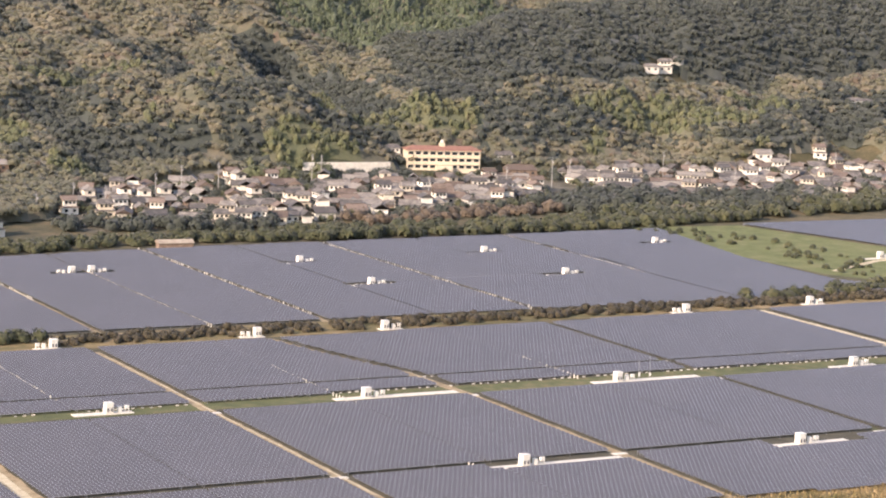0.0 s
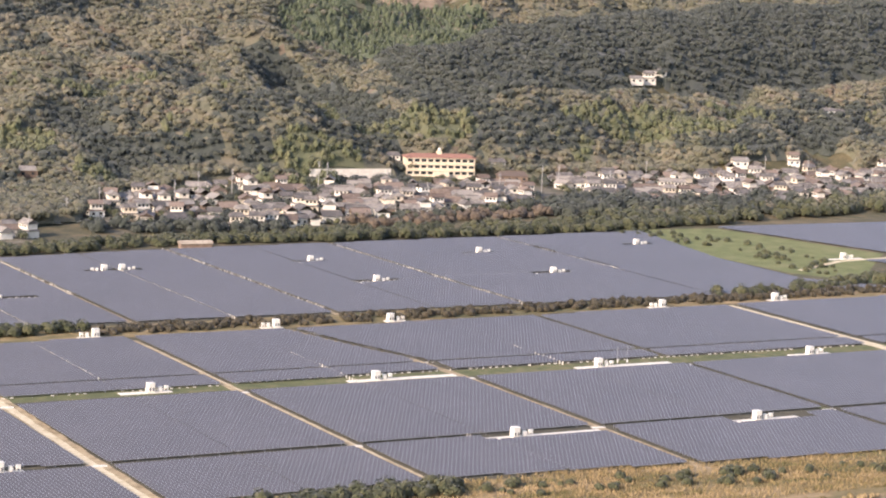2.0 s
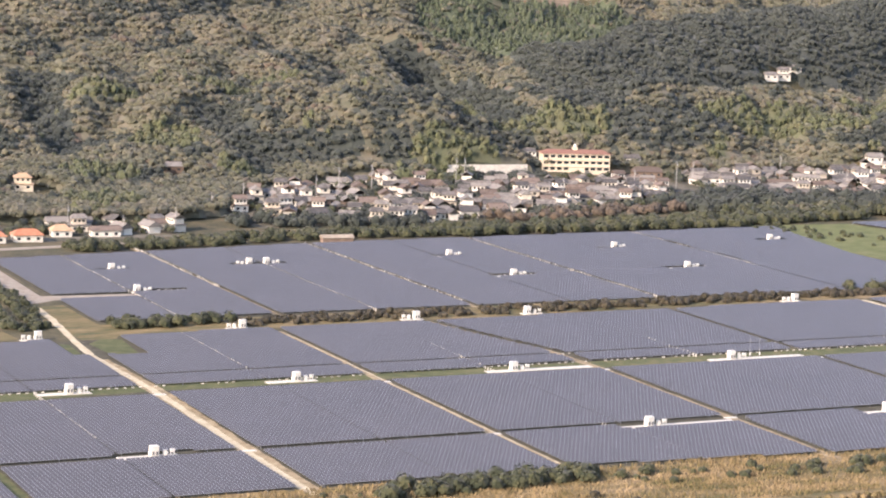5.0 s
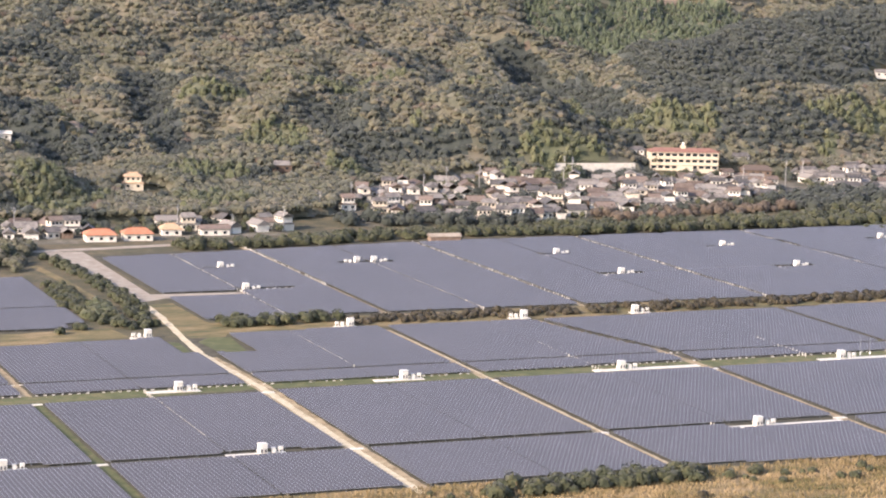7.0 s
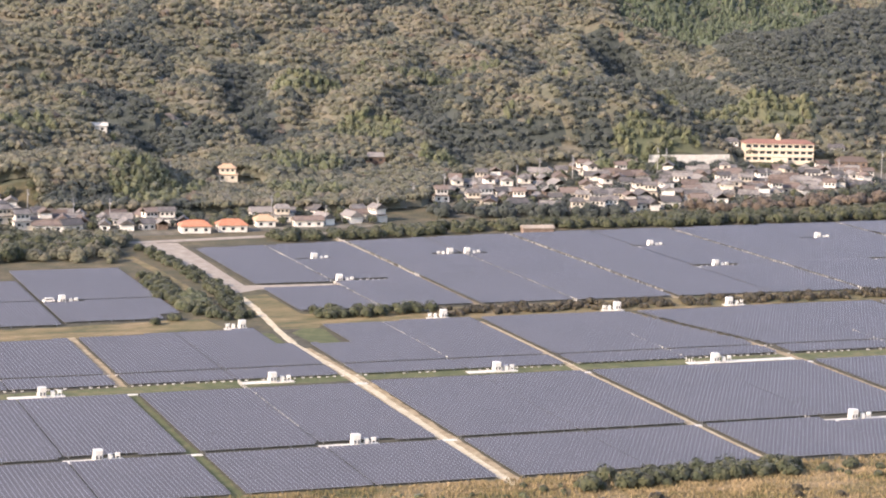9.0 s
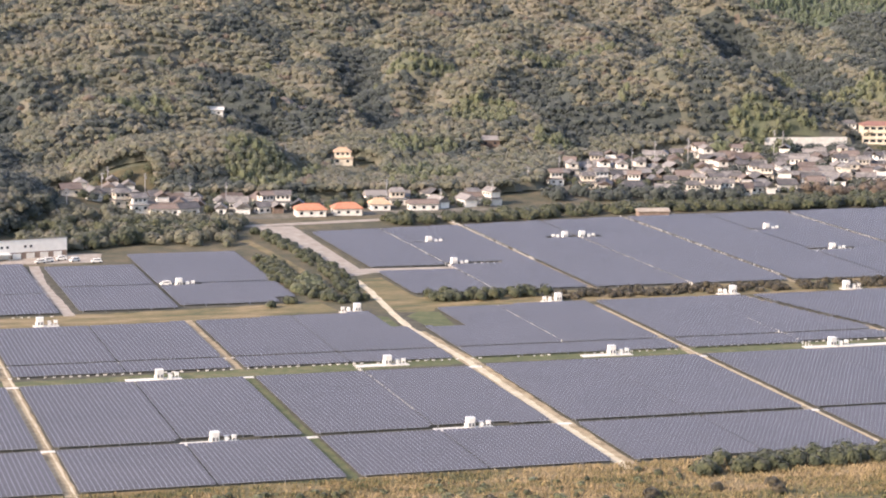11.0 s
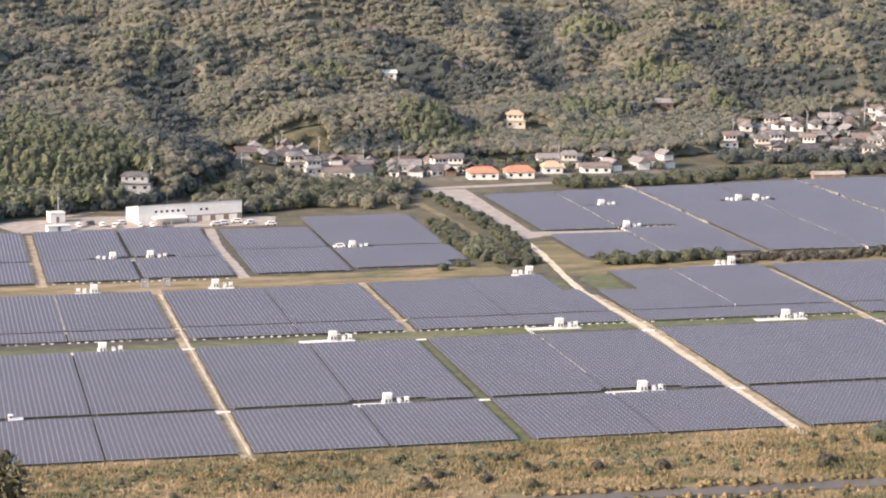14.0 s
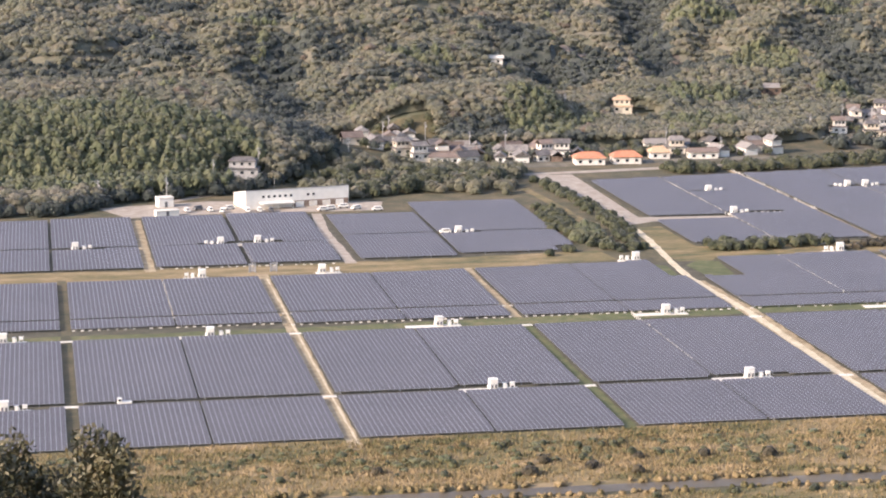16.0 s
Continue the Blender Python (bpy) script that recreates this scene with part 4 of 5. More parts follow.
# dry grass tufts
def tufts(name, x0, x1, y0, y1, n, h, material, label):
    X, Y = rng.uniform(x0, x1, n), rng.uniform(y0, y1, n)
    keep_ = np.sin(X / 9 + np.sin(Y / 5)) + rng.uniform(-1, 1, n) > -0.9
    X, Y = X[keep_], Y[keep_]
    n = len(X)
    H = rng.uniform(0.5, 1.0, n) * h
    a = rng.uniform(0, 3.14, n)
    w = rng.uniform(0.05, 0.2, n)
    lean = rng.uniform(-0.3, 0.3, (n, 2))
    dx, dy = np.cos(a) * w, np.sin(a) * w
    z = land(X, Y)
    v = np.stack([np.stack([X - dx, Y - dy, z], 1), np.stack([X + dx, Y + dy, z], 1), np.stack([X + dx * 0.5 + lean[:, 0], Y + dy * 0.5 + lean[:, 1], z + H], 1),
                  np.stack([X - dx * 0.3 + lean[:, 0], Y - dy * 0.3 + lean[:, 1], z + H * 0.85], 1)], 1).reshape(-1, 3)
    f = np.arange(4 * n).reshape(n, 4)
    return tagged(new(name, raw(name, v, f, M[material])), label, "grass", kind="stuff")


tufts("reed_grass", -30, 480, 428, 467, 80000, 0.9, "reed", "golden dry reed grass on the bank")
tufts("reed_grass", -30, 480, 392, 417, 30000, 0.8, "reed", "dry reed grass beyond the channel")

# --- buildings ---
def gable(bm, w, d, z, rise, over=0.45, hip=0.0, thick=0.18):
    """A tiled roof: ridge along x, hipped ends where hip > 0."""
    W, D = w / 2 + over, d / 2 + over
    r = W - hip
    low = z - 0.12
    c = [(-W, -D, low), (W, -D, low), (W, D, low), (-W, D, low), (-r, 0, z + rise), (r, 0, z + rise)]
    top = [bm.verts.new(p) for p in c]
    bot = [bm.verts.new((x, y, zz - thick)) for x, y, zz in c]
    for q in ((0, 1, 5, 4), (2, 3, 4, 5), (1, 2, 5), (3, 0, 4)):
        bm.faces.new([top[i] for i in q])
        bm.faces.new([bot[i] for i in reversed(q)])
    for a, b in ((0, 1), (1, 2), (2, 3), (3, 0)):
        bm.faces.new([top[b], top[a], bot[a], bot[b]])
    return bm


def window(parent, x, y, z, w, h, axis, framed=True):
    """A framed window set on a wall facing -y ('y') or -x ('x')."""
    if not framed:
        bm = boxed(x - w / 2, x + w / 2, y - 0.05, y - 0.003, z, z + h) if axis == "y" else boxed(x - 0.05, x - 0.003, y - w / 2, y + w / 2, z, z + h)
        return part("window", bm, M["window"], parent)
    if axis == "y":
        f = part("window", boxed(x - w / 2, x + w / 2, y - 0.05, y - 0.003, z, z + h), M["white"], parent)
        part("pane", boxed(x - w / 2 + 0.08, x + w / 2 - 0.08, y - 0.06, y - 0.052, z + 0.08, z + h - 0.08), M["window"], f)
    else:
        f = part("window", boxed(x - 0.05, x - 0.003, y - w / 2, y + w / 2, z, z + h), M["white"], parent)
        part("pane", boxed(x - 0.06, x - 0.052, y - w / 2 + 0.08, y + w / 2 - 0.08, z + 0.08, z + h - 0.08), M["window"], f)
    return f


def gable_wall(t, w, d, z0, rise, wall):
    """The triangles of wall under a gabled roof."""
    bm = bmesh.new()
    for s in (-1, 1):
        a = [bm.verts.new((s * w / 2, y, z)) for y, z in ((-d / 2, z0 + 0.001), (d / 2, z0 + 0.001), (0, z0 - 0.1 + rise * d / (d + 0.9)))]
        b = [bm.verts.new((s * (w / 2 - 0.15), v.co.y, v.co.z)) for v in a]
        bm.faces.new(a)
        bm.faces.new(b)
        for i in range(3):
            bm.faces.new((a[i], a[(i + 1) % 3], b[(i + 1) % 3], b[i]))
    part("gable_wall", bm, M[wall], t)


def house(name, w, d, storeys, wall, roof, rise, hip, label, wing=False):
    t = empty(name, Matrix(), label, "house", "village houses")
    h = 2.9 * storeys
    if storeys == 2:
        part("wall", boxed(-w / 2, w / 2, -d / 2, d / 2, -1.5, 2.9), M[wall], t)
        w2, d2 = w * 0.82, d * 0.82
        part("upper_wall", boxed(-w2 / 2, w2 / 2, -d2 / 2, d2 / 2, 2.901, 5.7), M[wall], t)
        bm = bmesh.new()
        gable(bm, w, d, 2.85, 0.9, 0.5, min(w, d) * 0.5)
        part("eaves_roof", bm, M[roof], t)
        bm = bmesh.new()
        gable(bm, w2, d2, 5.7, rise, 0.5, hip)
        part("roof", bm, M[roof], t)
        if hip == 0:
            gable_wall(t, w2, d2, 5.7, rise, wall)
        for k in range(3):
            window(t, (k - 1) * w2 * 0.3, -d2 / 2, 4.05, 1.0, 1.0, "y", False)
        window(t, -w2 / 2, 0, 3.95, 1.3, 1.2, "x", False)
    else:
        part("wall", boxed(-w / 2, w / 2, -d / 2, d / 2, -1.5, 2.9), M[wall], t)
        if hip == 0:
            gable_wall(t, w, d, 2.9, rise, wall)
        bm = bmesh.new()
        gable(bm, w, d, 2.95, rise, 0.55, hip)
        part("roof", bm, M[roof], t)
    for k in range(max(2, int(w / 3.2))):
        n = max(2, int(w / 3.2))
        window(t, (k + 0.5) / n * w - w / 2, -d / 2, 0.8, 1.3, 1.1, "y", False)
    window(t, -w / 2, 0, 0.8, 1.4, 1.3, "x", False)
    part("ridge_cap", boxed(-w * (0.25 if hip else 0.5) , w * (0.25 if hip else 0.5), -0.14, 0.14, (5.62 if storeys == 2 else 2.87) + rise, (5.9 if storeys == 2 else 3.15) + rise), M[roof], t)
    return t


LOOKS = [
    ("farmhouse", 8.5, 5.6, 1, "wall_white", "tile_grey", 2.0, 0.0, "low plastered farmhouse with grey tiled gable roof"),
    ("house", 7.6, 6, 2, "wall_white", "tile_grey", 1.5, 0.0, "two-storey white house with grey tiled gable roof"),
    ("house", 7, 5.6, 2, "wall_beige", "tile_grey", 1.5, 0.8, "two-storey beige house with grey gabled roof"),
    ("shed", 6, 4.2, 1, "wall_brown", "tile_grey", 1.5, 0.0, "weathered board shed with grey tile roof"),
    ("farmhouse", 8, 6, 1, "wall_beige", "tile_brown", 2.0, 0.0, "low beige house with brown tiled gable roof"),
    ("storehouse", 5.5, 4.2, 1, "wall_white", "tile_grey", 1.7, 0.0, "small white plastered storehouse with grey gable roof"),
    ("barn", 12, 5.5, 1, "wall_white", "tile_brown", 1.4, 0.0, "long white barn with brown tiled roof"),
    ("house", 6.6, 5.8, 2, "wall_white", "tile_brown", 1.4, 0.0, "two-storey white house with brown gable roof"),
]
proto = [None] * len(LOOKS)
taken = []


def put_house(k, x, y, turn, scale=1.0):
    name, w, d, *rest = LOOKS[k]
    m = pose(x, y, float(land(x, y)) + 0.2, 0, 0, turn)
    if proto[k] is None:
        proto[k] = house(*LOOKS[k])
        proto[k].matrix_basis = m
    else:
        copy_thing(proto[k], m)
    taken.append((x, y, 0.5 * max(w, d)))


def village(poly, step, seed, turn, weights):
    """Houses on a loose grid inside a quadrilateral (u along, v up the slope)."""
    r = random.Random(seed)
    (ax, ay), (bx, by), (cx, cy), (dx, dy) = poly
    nu = int(math.hypot(bx - ax, by - ay) / step[0])
    nv = max(1, int(math.hypot(dx - ax, dy - ay) / step[1]))
    for j in range(nv + 1):
        for i in range(nu + 1):
            u, v = (i + 0.5 * (j % 2) + r.uniform(-0.25, 0.25)) / max(1, nu), (j + r.uniform(-0.25, 0.25)) / max(1, nv)
            x = (ax + (bx - ax) * u) * (1 - v) + (dx + (cx - dx) * u) * v
            y = (ay + (by - ay) * u) * (1 - v) + (dy + (cy - dy) * u) * v
            if r.random() < 0.17 or any(math.hypot(x - p, y - q) < rr + 2.9 for p, q, rr in taken):
                continue
            put_house(r.choices(range(8), weights)[0], x, y, turn + r.choice((0, 0, 90, -90)) + r.uniform(-16, 16))


# landmark buildings first, so that the villages keep clear of them
def big_roof_house(x, y, turn, w, d, storeys, wall, roof, rise, hip, label):
    t = house("house", w, d, storeys, wall, roof, rise, hip, label)
    t.matrix_basis = pose(x, y, float(land(x, y)) + 0.2, 0, 0, turn)
    taken.append((x, y, max(w, d) * 0.6))
    return t


big_roof_house(259, 980, -12, 9, 7.5, 2, "cream", "tile_pale", 1.4, 2.6, "tall cream house with pale orange hipped roof on the hillside")
for x, y, w in ((218.5, 877, 12), (234, 878, 11.5), (250.5, 888, 8)):
    big_roof_house(x, y, -4, w, 7.5, 1, "wall_white", "tile_orange" if w > 9 else "tile_pale", 1.9, 2.6, "white house with bright orange tiled roof" if w > 9 else "white house with pale orange tiled roof")


def school(x, y, turn):
    t = empty("school", pose(x, y, float(land(x, y)) + 0.3, 0, 0, turn), "three-storey cream school with red-brown roof", "school")
    L, D, F = 36.0, 10.0, 3.2
    part("wall", boxed(-L / 2, L / 2, -D / 2, D / 2, -3, 3 * F), M["cream"], t)
    bm = bmesh.new()
    gable(bm, L, D, 3 * F + 0.2, 1.7, 0.7, 4)
    part("roof", bm, M["tile_red"], t)
    for s in range(3):
        for k in range(10):
            xx = -L / 2 + 1.9 + k * (L - 3.8) / 9
            window(t, xx, -D / 2, s * F + 1.0, 2.7, 1.6, "y")
        part("ledge", boxed(-L / 2, L / 2, -D / 2 - 0.7, -D / 2 - 0.07, s * F + 2.85, s * F + 3.05), M["cream"], t)
    bm = boxed(-1.2, 1.2, -1.2, 1.2, 3 * F + 1.2, 3 * F + 3.2)
    tower = part("water_tank_base", bm, M["cream"], t)
    bm = bmesh.new()
    bmesh.ops.create_uvsphere(bm, u_segments=12, v_segments=8, radius=0.9, matrix=Matrix.Translation((0, 0, 3 * F + 3.9)))
    part("water_tank", bm, M["white"], t, "round pale water tank")
    part("porch", boxed(-4, 4, -D / 2 - 3, -D / 2 - 0.75, 0, 2.6), M["cream"], t)
    taken.append((x, y, 20))
    return t


school(567, 1035, -16)
bm = boxed(-22, 22, -0.2, 0.2, -5, 1.6)
w_ = part("retaining_wall", bm, M["concrete"])
w_.matrix_basis = pose(512, 1026, 10.6, 0, 0, -4)
tagged(w_, "long pale retaining wall below the school", "wall", kind="structure")
big_roof_house(600, 1016, -20, 15, 8, 1, "wall_brown", "tile_brown", 2.2, 2.0, "long brown-roofed hall beside the school")
big_roof_house(548, 1050, -15, 8, 6, 2, "wall_white", "tile_grey", 1.5, 1.0, "white house with grey roof behind the school")
big_roof_house(604, 1040, -15, 9, 6, 1, "wall_white", "tile_grey", 1.8, 1.0, "white house with grey roof behind the school")


def works(x, y, turn):
    t = empty("works_building", pose(x, y, 0.05, 0, 0, turn), "long low white factory hall with small windows", "factory")
    L, D, H = 38.5, 14.0, 6.6
    bm = boxed(-L / 2, L / 2, -D / 2, D / 2, 0, H)
    for v in bm.verts:
        if v.co.y > 0 and v.co.z > 1:
            v.co.z = H - 2.4
    part("wall", bm, M["white"], t)
    bm = boxed(-L / 2 - 0.15, L / 2 + 0.15, -D / 2 - 0.15, D / 2 + 0.15, H + 0.01, H + 0.22)
    for v in bm.verts:
        if v.co.y > 0:
            v.co.z -= 2.45
    part("roof", bm, M["roof_metal"], t, "grey sheet roof sloping to the back")
    for k in range(6):
        window(t, -L / 2 + 6.5 + k * 2.05, -D / 2, 3.7, 1.1, 1.0, "y")
    for k in range(2):
        window(t, -L / 2 + 23.2 + k * 2.05, -D / 2, 3.7, 1.1, 1.0, "y")
    part("canopy", boxed(-L / 2 + 5, -L / 2 + 17, -D / 2 - 4, -D / 2 - 0.01, 1.9, 2.4, 0.05), M["white"], t)
    for k in range(3):
        part("canopy_post", boxed(-L / 2 + 5.4 + k * 5.4, -L / 2 + 5.6 + k * 5.4, -D / 2 - 3.8, -D / 2 - 3.6, 0, 1.898), M["white"], t)
    part("lower_facade", boxed(-L / 2 + 17.2, L / 2 - 0.2, -D / 2 - 0.25, -D / 2 - 0.003, 0.0, 2.2), M["wall_brown"], t, "brown-grey lower wall")
    for k in range(4):
        part("shutter", boxed(-L / 2 + 18.5 + k * 5.0, -L / 2 + 21.5 + k * 5.0, -D / 2 - 0.3, -D / 2 - 0.252, 0.0, 1.9), M["wall_white"], t, "pale roller shutter")
    for k in (-8.5, 17):
        bm = tube(bmesh.new(), 0.06, 0.04, (k, -D / 2 + 0.4, H + 0.35), (k, -D / 2 + 0.4, H + 4))
        part("lightning_rod", bm, M["steel"], t)
    return t


works(89, 795.7, 12.4)


def hut(x, y, w, d, h, label, turn=0):
    t = empty("utility_hut", pose(x, y, float(land(x, y)), 0, 0, turn), label, "hut")
    part("wall", boxed(-w / 2, w / 2, -d / 2, d / 2, 0, h), M["white"], t)
    part("roof", boxed(-w / 2 - 0.2, w / 2 + 0.2, -d / 2 - 0.2, d / 2 + 0.2, h + 0.002, h + 0.3, 0.04), M["concrete"], t)
    part("door", boxed(-0.5, 0.5, -d / 2 - 0.06, -d / 2 - 0.003, 0, 2.1), M["vent"], t)
    return t


hut(44, 797, 5.4, 4.5, 3.3, "white concrete pump house beside the yard", 12)
hut(43.5, 776, 8, 3, 1.9, "low white store at the array edge", 12)

big_roof_house(76, 840, -14, 12, 7, 2, "pole", "tile_grey", 1.2, 1.5, "dark two-storey house with grey roof below the hill")
strip("yard_road", [(42, 803), (58, 818), (84, 832), (118, 846)], 4.0, M["gravel"], 0.07, "grey lane climbing behind the works building", "road")
W_ = (5, 3, 2, 3, 4, 5, 1, 2)
village([(127, 905), (152, 888), (166, 912), (136, 952)], (7.5, 9), 3, 4, W_)
village([(156, 890), (214, 884), (212, 902), (165, 914)], (7.2, 8.2), 4, 2, W_)
village([(258, 886), (300, 893), (298, 908), (254, 906)], (7.4, 8.2), 9, 2, W_)
village([(345, 938), (402, 899), (437, 1008), (368, 976)], (8, 8.4), 5, -12, W_)
village([(404, 899), (558, 942), (590, 990), (440, 1008)], (8, 8.4), 6, -12, W_)
village([(604, 930), (750, 932), (756, 1020), (620, 1008)], (8.6, 9), 7, -10, W_)
village([(752, 932), (820, 980), (853, 1022), (758, 1020)], (8.6, 9), 8, -10, W_)


def utility_pole(x, y, h):
    z = float(land(x, y))
    t = empty("utility_pole", pose(x, y, z, 0, 0, random.uniform(-20, 20)), "grey concrete utility pole with crossarms", "pole", "utility poles")
    part("post", tube(bmesh.new(), 0.2, 0.13, (0, 0, -0.5), (0, 0, h)), M["pole"], t)
    for k in (0.4, 1.1):
        part("crossarm", boxed(-0.9, 0.9, -0.06, 0.06, h - k - 0.1, h - k), M["steel"], t)
    part("transformer_can", tube(bmesh.new(), 0.28, 0.28, (0.45, 0, h - 2.6), (0.45, 0, h - 1.7)), M["pole"], t)
    return t


for x, y, h in ((352, 950, 11), (365, 948, 10), (392, 962, 12), (410, 978, 13), (430, 985, 13), (478, 992, 15), (484, 995, 14), (452, 925, 10), (505, 945, 10), (515, 950, 11),
                (560, 960, 13), (595, 978, 14), (612, 990, 12), (640, 985, 10), (672, 1000, 13), (740, 1005, 13), (755, 1008, 13), (778, 1000, 12), (790, 960, 13), (800, 955, 13), (690, 965, 10),
                (255, 893, 12), (276, 885, 9), (300, 890, 11), (190, 905, 10), (175, 905, 10), (160, 925, 11), (146, 935, 12), (139, 905, 11), (228, 960, 10), (120, 870, 9), (64, 830, 12), (82, 842, 10), (45, 800, 10), (21, 805, 9), (2, 806, 7), (330, 930, 10)):
    utility_pole(x, y, h)


for x in (384, 387.5):
    t = empty("signal_pole", pose(x, 582.5, 0.0), "slender grey steel pole beside an inverter pad", "pole", "signal poles")
    part("mast", tube(bmesh.new(), 0.09, 0.06, (0, 0, 0), (0, 0, 6.2)), M["steel"], t)
    part("box", boxed(-0.25, 0.25, -0.3, -0.1, 1.0, 1.8, 0.02), M["white"], t)
    part("arm", boxed(-0.5, 0.5, -0.04, 0.04, 5.6, 5.7), M["steel"], t)


# --- vehicles ---
def kei_truck(x, y, turn):
    t = empty("small_truck", pose(x, y, 0.06, 0, 0, turn), "small white flatbed truck parked between panel rows", "truck")
    cab = part("cab", boxed(-1.65, -0.55, -0.7, 0.7, 0.35, 1.75, 0.08), M["white"], t)
    part("windscreen", boxed(-1.68, -1.652, -0.58, 0.58, 1.1, 1.6), M["window"], cab)
    part("side_window", boxed(-1.4, -0.75, -0.73, -0.702, 1.1, 1.6), M["window"], cab)
    part("bed", boxed(-0.53, 1.65, -0.72, 0.72, 0.5, 0.9, 0.02), M["white"], t)
    for a in (-1.15, 1.05):
        for b in (-0.62, 0.62):
            w = part("wheel", tube(bmesh.new(), 0.27, 0.27, (a, b - 0.08, 0.27), (a, b + 0.08, 0.27), 14), M["tyre"], t)
    return t


kei_truck(18, 507.6, 0)


def car(x, y, turn, material, label):
    t = empty("car", pose(x, y, 0.1, 0, 0, turn), label, "car", "parked cars")
    part("body", boxed(-1.9, 1.9, -0.78, 0.78, 0.3, 0.95, 0.1), M[material], t)
    cab = part("cabin", boxed(-1.3, 1.5, -0.7, 0.7, 0.952, 1.55, 0.14), M[material], t)
    for s_ in (-1, 1):
        part("side_window", boxed(-1.0, 1.2, s_ * 0.715 - 0.012, s_ * 0.715 + 0.012, 1.05, 1.42), M["window"], cab)
    part("windscreen", boxed(-1.325, -1.302, -0.55, 0.55, 1.05, 1.42), M["window"], cab)
    for a in (-1.2, 1.2):
        for b in (-0.7, 0.7):
            part("wheel", tube(bmesh.new(), 0.3, 0.3, (a, b - 0.09, 0.3), (a, b + 0.09, 0.3), 14), M["tyre"], t)
    return t


for x, y, a, m, l in ((132, 724.2, 8, "white", "white car parked at the inverter pad"), (101, 780, 10, "white", "white car parked in the works yard"), (98, 777.6, 15, "white", "white car parked in the works yard"),
                      (63, 780, 80, "white", "white car parked in the works yard"), (59, 783, 100, "white", "white car parked in the works yard"), (106, 783, 5, "white", "white car parked in the works yard"), (55, 787, 40, "vent", "dark car parked in the works yard"), (117, 775, 5, "white", "white car parked beside the arrays"), (66, 786, 20, "white", "white car parked in the works yard"), (51, 783, 100, "white", "white car parked in the works yard"),
                      (72, 779.5, 85, "white", "white car parked before the works hall"), (76, 779.3, 92, "white", "white car parked before the works hall"), (80, 779, 88, "vent", "dark car parked before the works hall"), (110, 779, 30, "white", "white car parked in the works yard")):
    car(x, y, a, m, l)

# trees and bushes in the gardens between the houses
homes = np.array(taken)
for quad, n, material, lab in (((350, 905, 585, 1000), 420, "dark_leaf", "dark garden trees between village houses"), ((350, 905, 585, 1000), 260, "shrub", "green garden bushes between village houses"),
                               ((604, 932, 850, 1020), 420, "dark_leaf", "dark garden trees between village houses"), ((604, 932, 850, 1020), 260, "shrub", "green garden bushes between village houses"),
                               ((128, 886, 300, 945), 260, "shrub", "green garden bushes between hamlet houses"), ((128, 888, 300, 930), 120, "dark_leaf", "dark garden trees beside hamlet houses")):
    X, Y = rng.uniform(quad[0], quad[2], n), rng.uniform(quad[1], quad[3], n)
    gap = (np.hypot(X[:, None] - homes[None, :, 0], Y[:, None] - homes[None, :, 1]) - homes[None, :, 2] * 0.95).min(1)
    ok = (gap > 0.7) & (gap < 14) & ~((X > 204) & (X < 262) & (Y < 884))
    R = np.clip(gap[ok] * 0.9, 0.8, 2.3)
    P = np.stack([X[ok], Y[ok], land(X[ok], Y[ok]) + R * 0.8], 1)
    crowns("garden_trees", P, R, R * 1.15, M[material], lab, leaves=70, size=0.45)

# --- features on the hills ---
big_roof_house(217, 1063, -10, 9, 4.5, 1, "wall_white", "concrete", 1.2, 0, "pale shed in a clearing on the hill")
for x, y in ((764, 1153), (775, 1156), (786, 1161)):
    big_roof_house(x, y, -15, 8, 5.5, 2 if x == 775 else 1, "wall_white", "tile_grey", 1.4, 1, "white house in a clearing on the dark spur")
for x, y in ((878, 1112), (887, 1114)):
    big_roof_house(x, y, -15, 8, 5.5, 1, "wall_white", "tile_grey", 1.4, 1, "white house among trees on the hill")
big_roof_house(341, 1016, -12, 9, 5.5, 1, "wall_brown", "tile_grey", 1.8, 1.5, "grey-roofed house half hidden among trees")
for k in range(5):
    x = 691 + 18.4 * k
    w_ = part("road_wall", boxed(-9.3, 9.3, -0.3, 0.3, -6.0, 1.0, 0.05), M["concrete"])
    w_.matrix_basis = pose(x, 1378.0, 76.1 + 1.95 * k, 0, -6.0, 0)
    tagged(w_, "pale concrete wall along a hillside road", "wall", kind="structure")
draped("bare_slope", 742, 1392, 26, 16, M["rock"], "bare brown cut slope above the wall")
draped("brown_slope", 266, 1096, 10, 18, M["rock"], "bare brown slope between trees")
draped("terrace_field", 828, 1050, 9, 22, M["land"], "golden terraced fields in the gap between hills")
draped("dry_field", 454, 1013, 14, 8, M["dry"], "small golden terraced field")
draped("shed_clearing", 217, 1052, 7, 8, M["dry"], "small dry clearing before a shed")


# long low shed behind the arrays, tunnel greenhouse, sluice gates
t = empty("field_shed", pose(357, 852, 0.0, 0, 0, -6), "long low shed with pale brown sheet roof", "shed")
part("wall", boxed(-6.5, 6.5, -2.2, 2.2, 0, 2.2), M["wall_brown"], t)
bm = bmesh.new()
gable(bm, 13, 4.4, 2.35, 1.0, 0.4, 0.0)
part("roof", bm, M["gravel"], t)

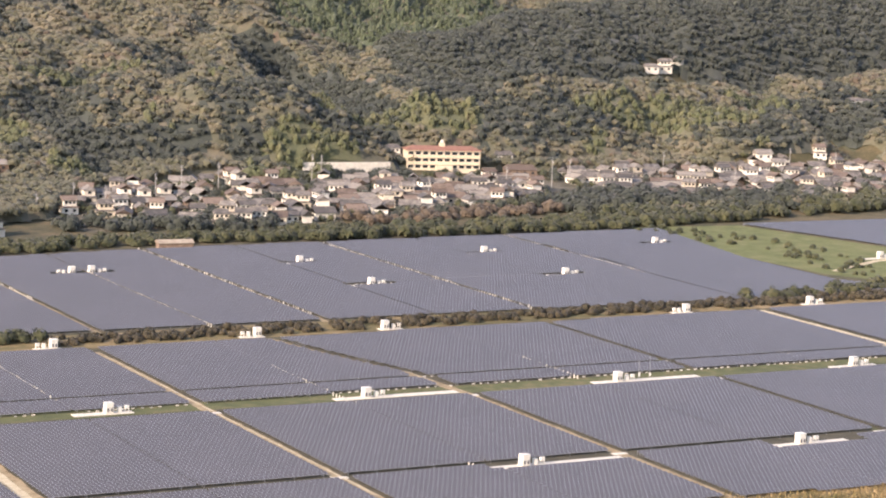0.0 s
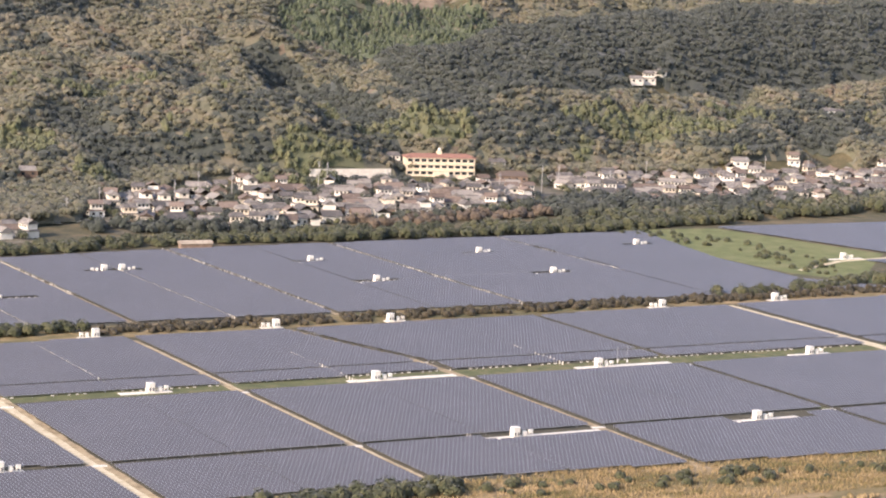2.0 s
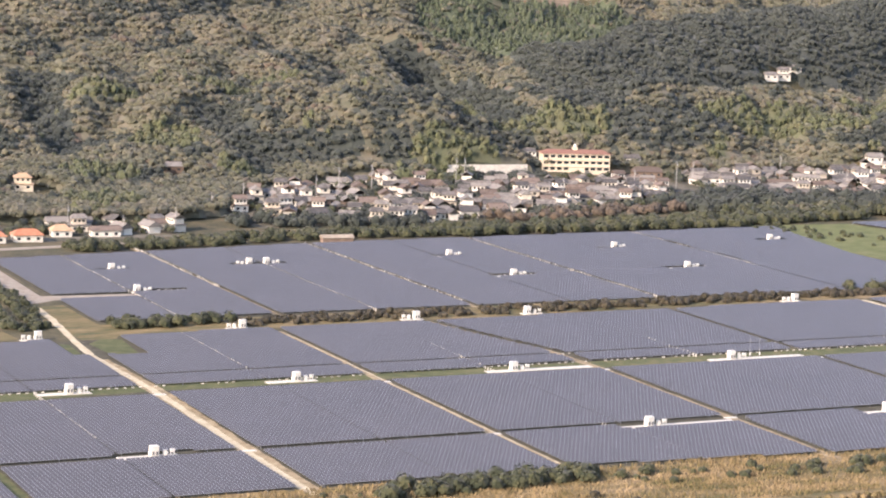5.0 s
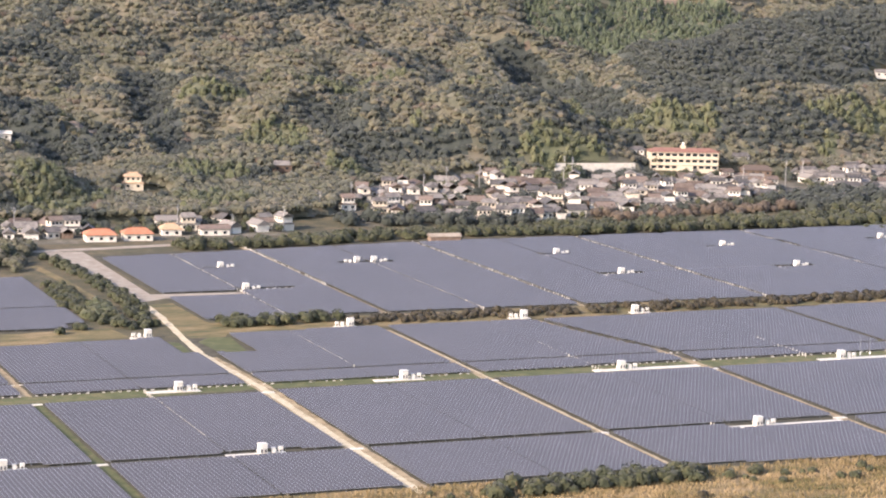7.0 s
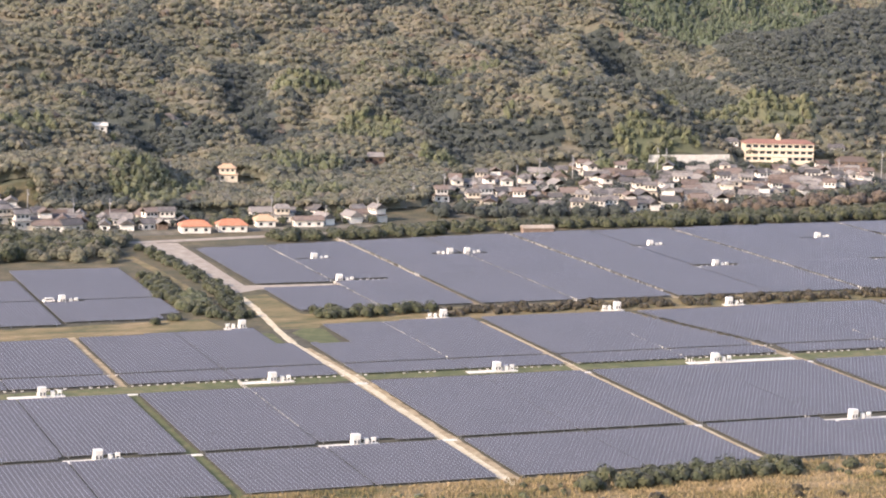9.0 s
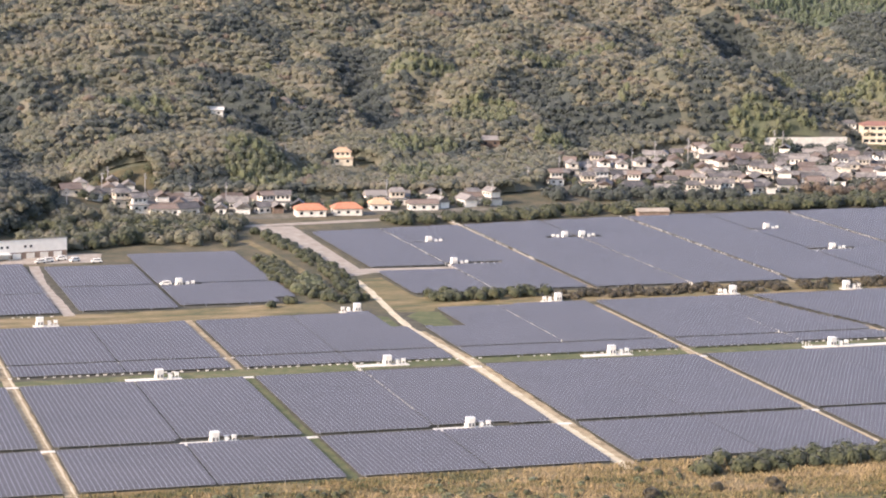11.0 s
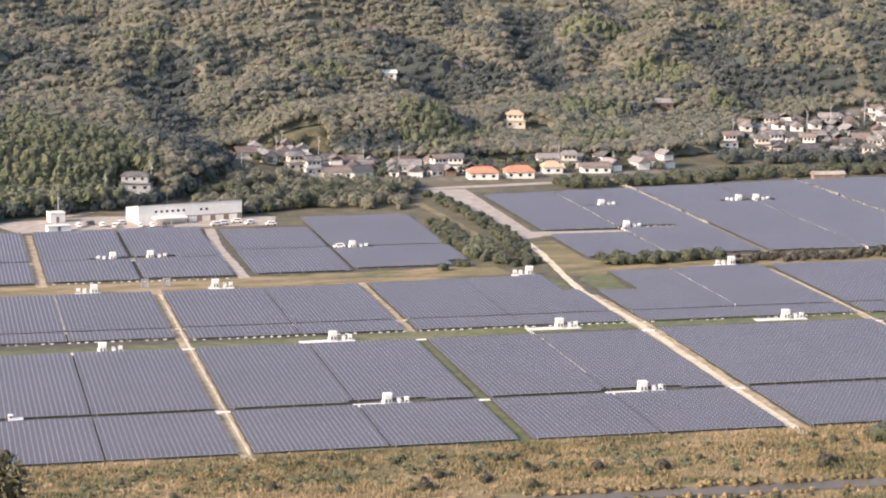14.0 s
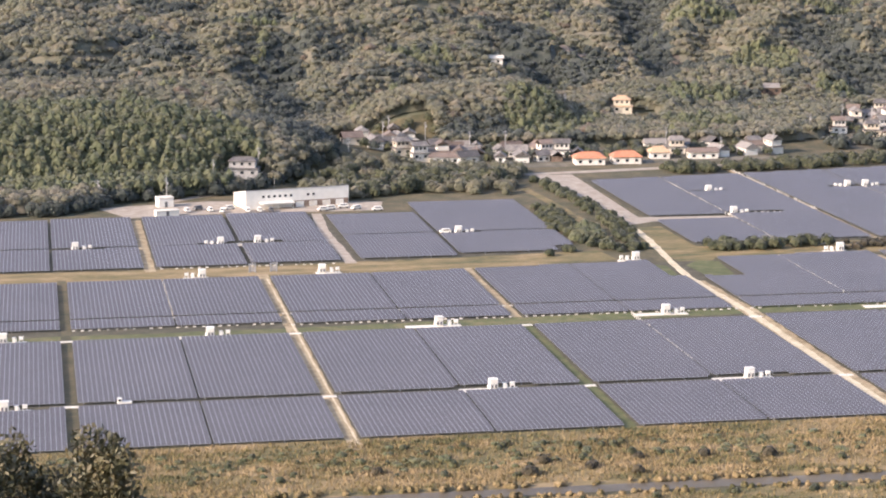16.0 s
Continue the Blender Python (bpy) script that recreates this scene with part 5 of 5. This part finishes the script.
t = empty("greenhouse", pose(244, 950, float(land(244, 950)), 0, 0, 8), "milky white vinyl tunnel greenhouse", "greenhouse")
bm = bmesh.new()
arc = [(math.cos(k * math.pi / 10) * 2.4, math.sin(k * math.pi / 10) * 2.4) for k in range(11)]
rows_ = [[bm.verts.new((x, y, z)) for y, z in arc] for x in (-4.5, -1.5, 1.5, 4.5)]
for a_, b_ in zip(rows_, rows_[1:]):
    for k in range(10):
        bm.faces.new((a_[k], a_[k + 1], b_[k + 1], b_[k]))
bm.faces.new(rows_[0])
bm.faces.new(rows_[-1])
part("cover", bm, M["vinyl"], t)
for x in (-4.52, -1.5, 1.5, 4.52):
    bm = bmesh.new()
    for (y0, z0), (y1, z1) in zip(arc, arc[1:]):
        tube(bm, 0.04, 0.04, (x, y0 * 1.01, z0 * 1.01), (x, y1 * 1.01, z1 * 1.01), 5)
    part("hoop", bm, M["steel"], t)

for x, y in ((62.5, 666), (69, 666.5)):
    t = empty("sluice_gate", pose(x, y, 0.0), "grey steel sluice gate frame on the bank", "sluice gate", "sluice gates")
    for k in (-0.9, 0.9):
        part("post", boxed(k - 0.18, k + 0.18, -0.18, 0.18, 0, 2.4), M["steel"], t)
    part("beam", boxed(-1.1, 1.1, -0.2, 0.2, 2.402, 2.65), M["steel"], t)
    part("gate_plate", boxed(-0.7, 0.7, -0.05, 0.05, 0.2, 1.7), M["pole"], t)


# --- foreground trees on the slope below the viewpoint ---
def tree(x, y, top, r, seed, label):
    q = np.random.default_rng(seed)
    z0 = float(land(x, y))
    t = empty("tree", pose(x, y, z0), label, "tree")
    H = top - z0
    bm = tube(bmesh.new(), 0.28, 0.12, (0, 0, -0.4), (0.2, 0.1, H * 0.6))
    part("trunk", bm, M["bark"], t)
    tips = []
    for k in range(9):
        a = k * 2.4 + q.uniform(-0.4, 0.4)
        zz = H * q.uniform(0.35, 0.62)
        e = (math.cos(a) * r * q.uniform(0.4, 0.8), math.sin(a) * r * q.uniform(0.4, 0.8), min(H * 0.95, zz + H * q.uniform(0.12, 0.35)))
        part("limb", tube(bmesh.new(), 0.1, 0.03, (0.1, 0.05, zz), e, 6), M["bark"], t)
        tips.append(e)
    tips = np.array(tips + [(0.2, 0.1, H * 0.8), (0, 0, H * 0.9)])
    n = 5200
    c = tips[q.integers(0, len(tips), n)] + q.normal(0, 1, (n, 3)) * np.array([r * 0.30, r * 0.30, H * 0.05])
    c[:, 2] = np.minimum(c[:, 2], H - q.uniform(0, 0.5, n) ** 2 * 2 - np.hypot(c[:, 0], c[:, 1]) * 0.7)
    u, w = q.normal(0, 1, (n, 3)) + np.array([0, 0, -0.8]), q.normal(0, 1, (n, 3))
    u /= np.linalg.norm(u, axis=1)[:, None]
    w = np.cross(u, w)
    w /= np.linalg.norm(w, axis=1)[:, None]
    s = q.uniform(0.08, 0.2, n)[:, None]
    v = np.stack([c - u * s, c + w * s * 0.38, c + u * s, c - w * s * 0.38], 1).reshape(-1, 3)
    cr = new("crown", raw("crown", v, np.arange(4 * n).reshape(n, 4), M["near_leaf"]))
    cr.parent = t
    return t


tree(1.61, 80, 105.69, 1.25, 1, "dark olive broadleaf tree on the near slope")
tree(-1.19, 82, 105.03, 1.1, 2, "dark olive broadleaf tree on the near slope")
tree(2.60, 79, 104.90, 0.75, 3, "dark olive broadleaf tree on the near slope")
tree(0.17, 84, 103.14, 1.3, 4, "dark olive broadleaf tree on the near slope")
tree(-2.20, 80, 105.28, 1.3, 5, "dark olive broadleaf tree on the near slope")
tree(1.42, 83, 103.67, 1.5, 6, "dark olive broadleaf tree on the near slope")
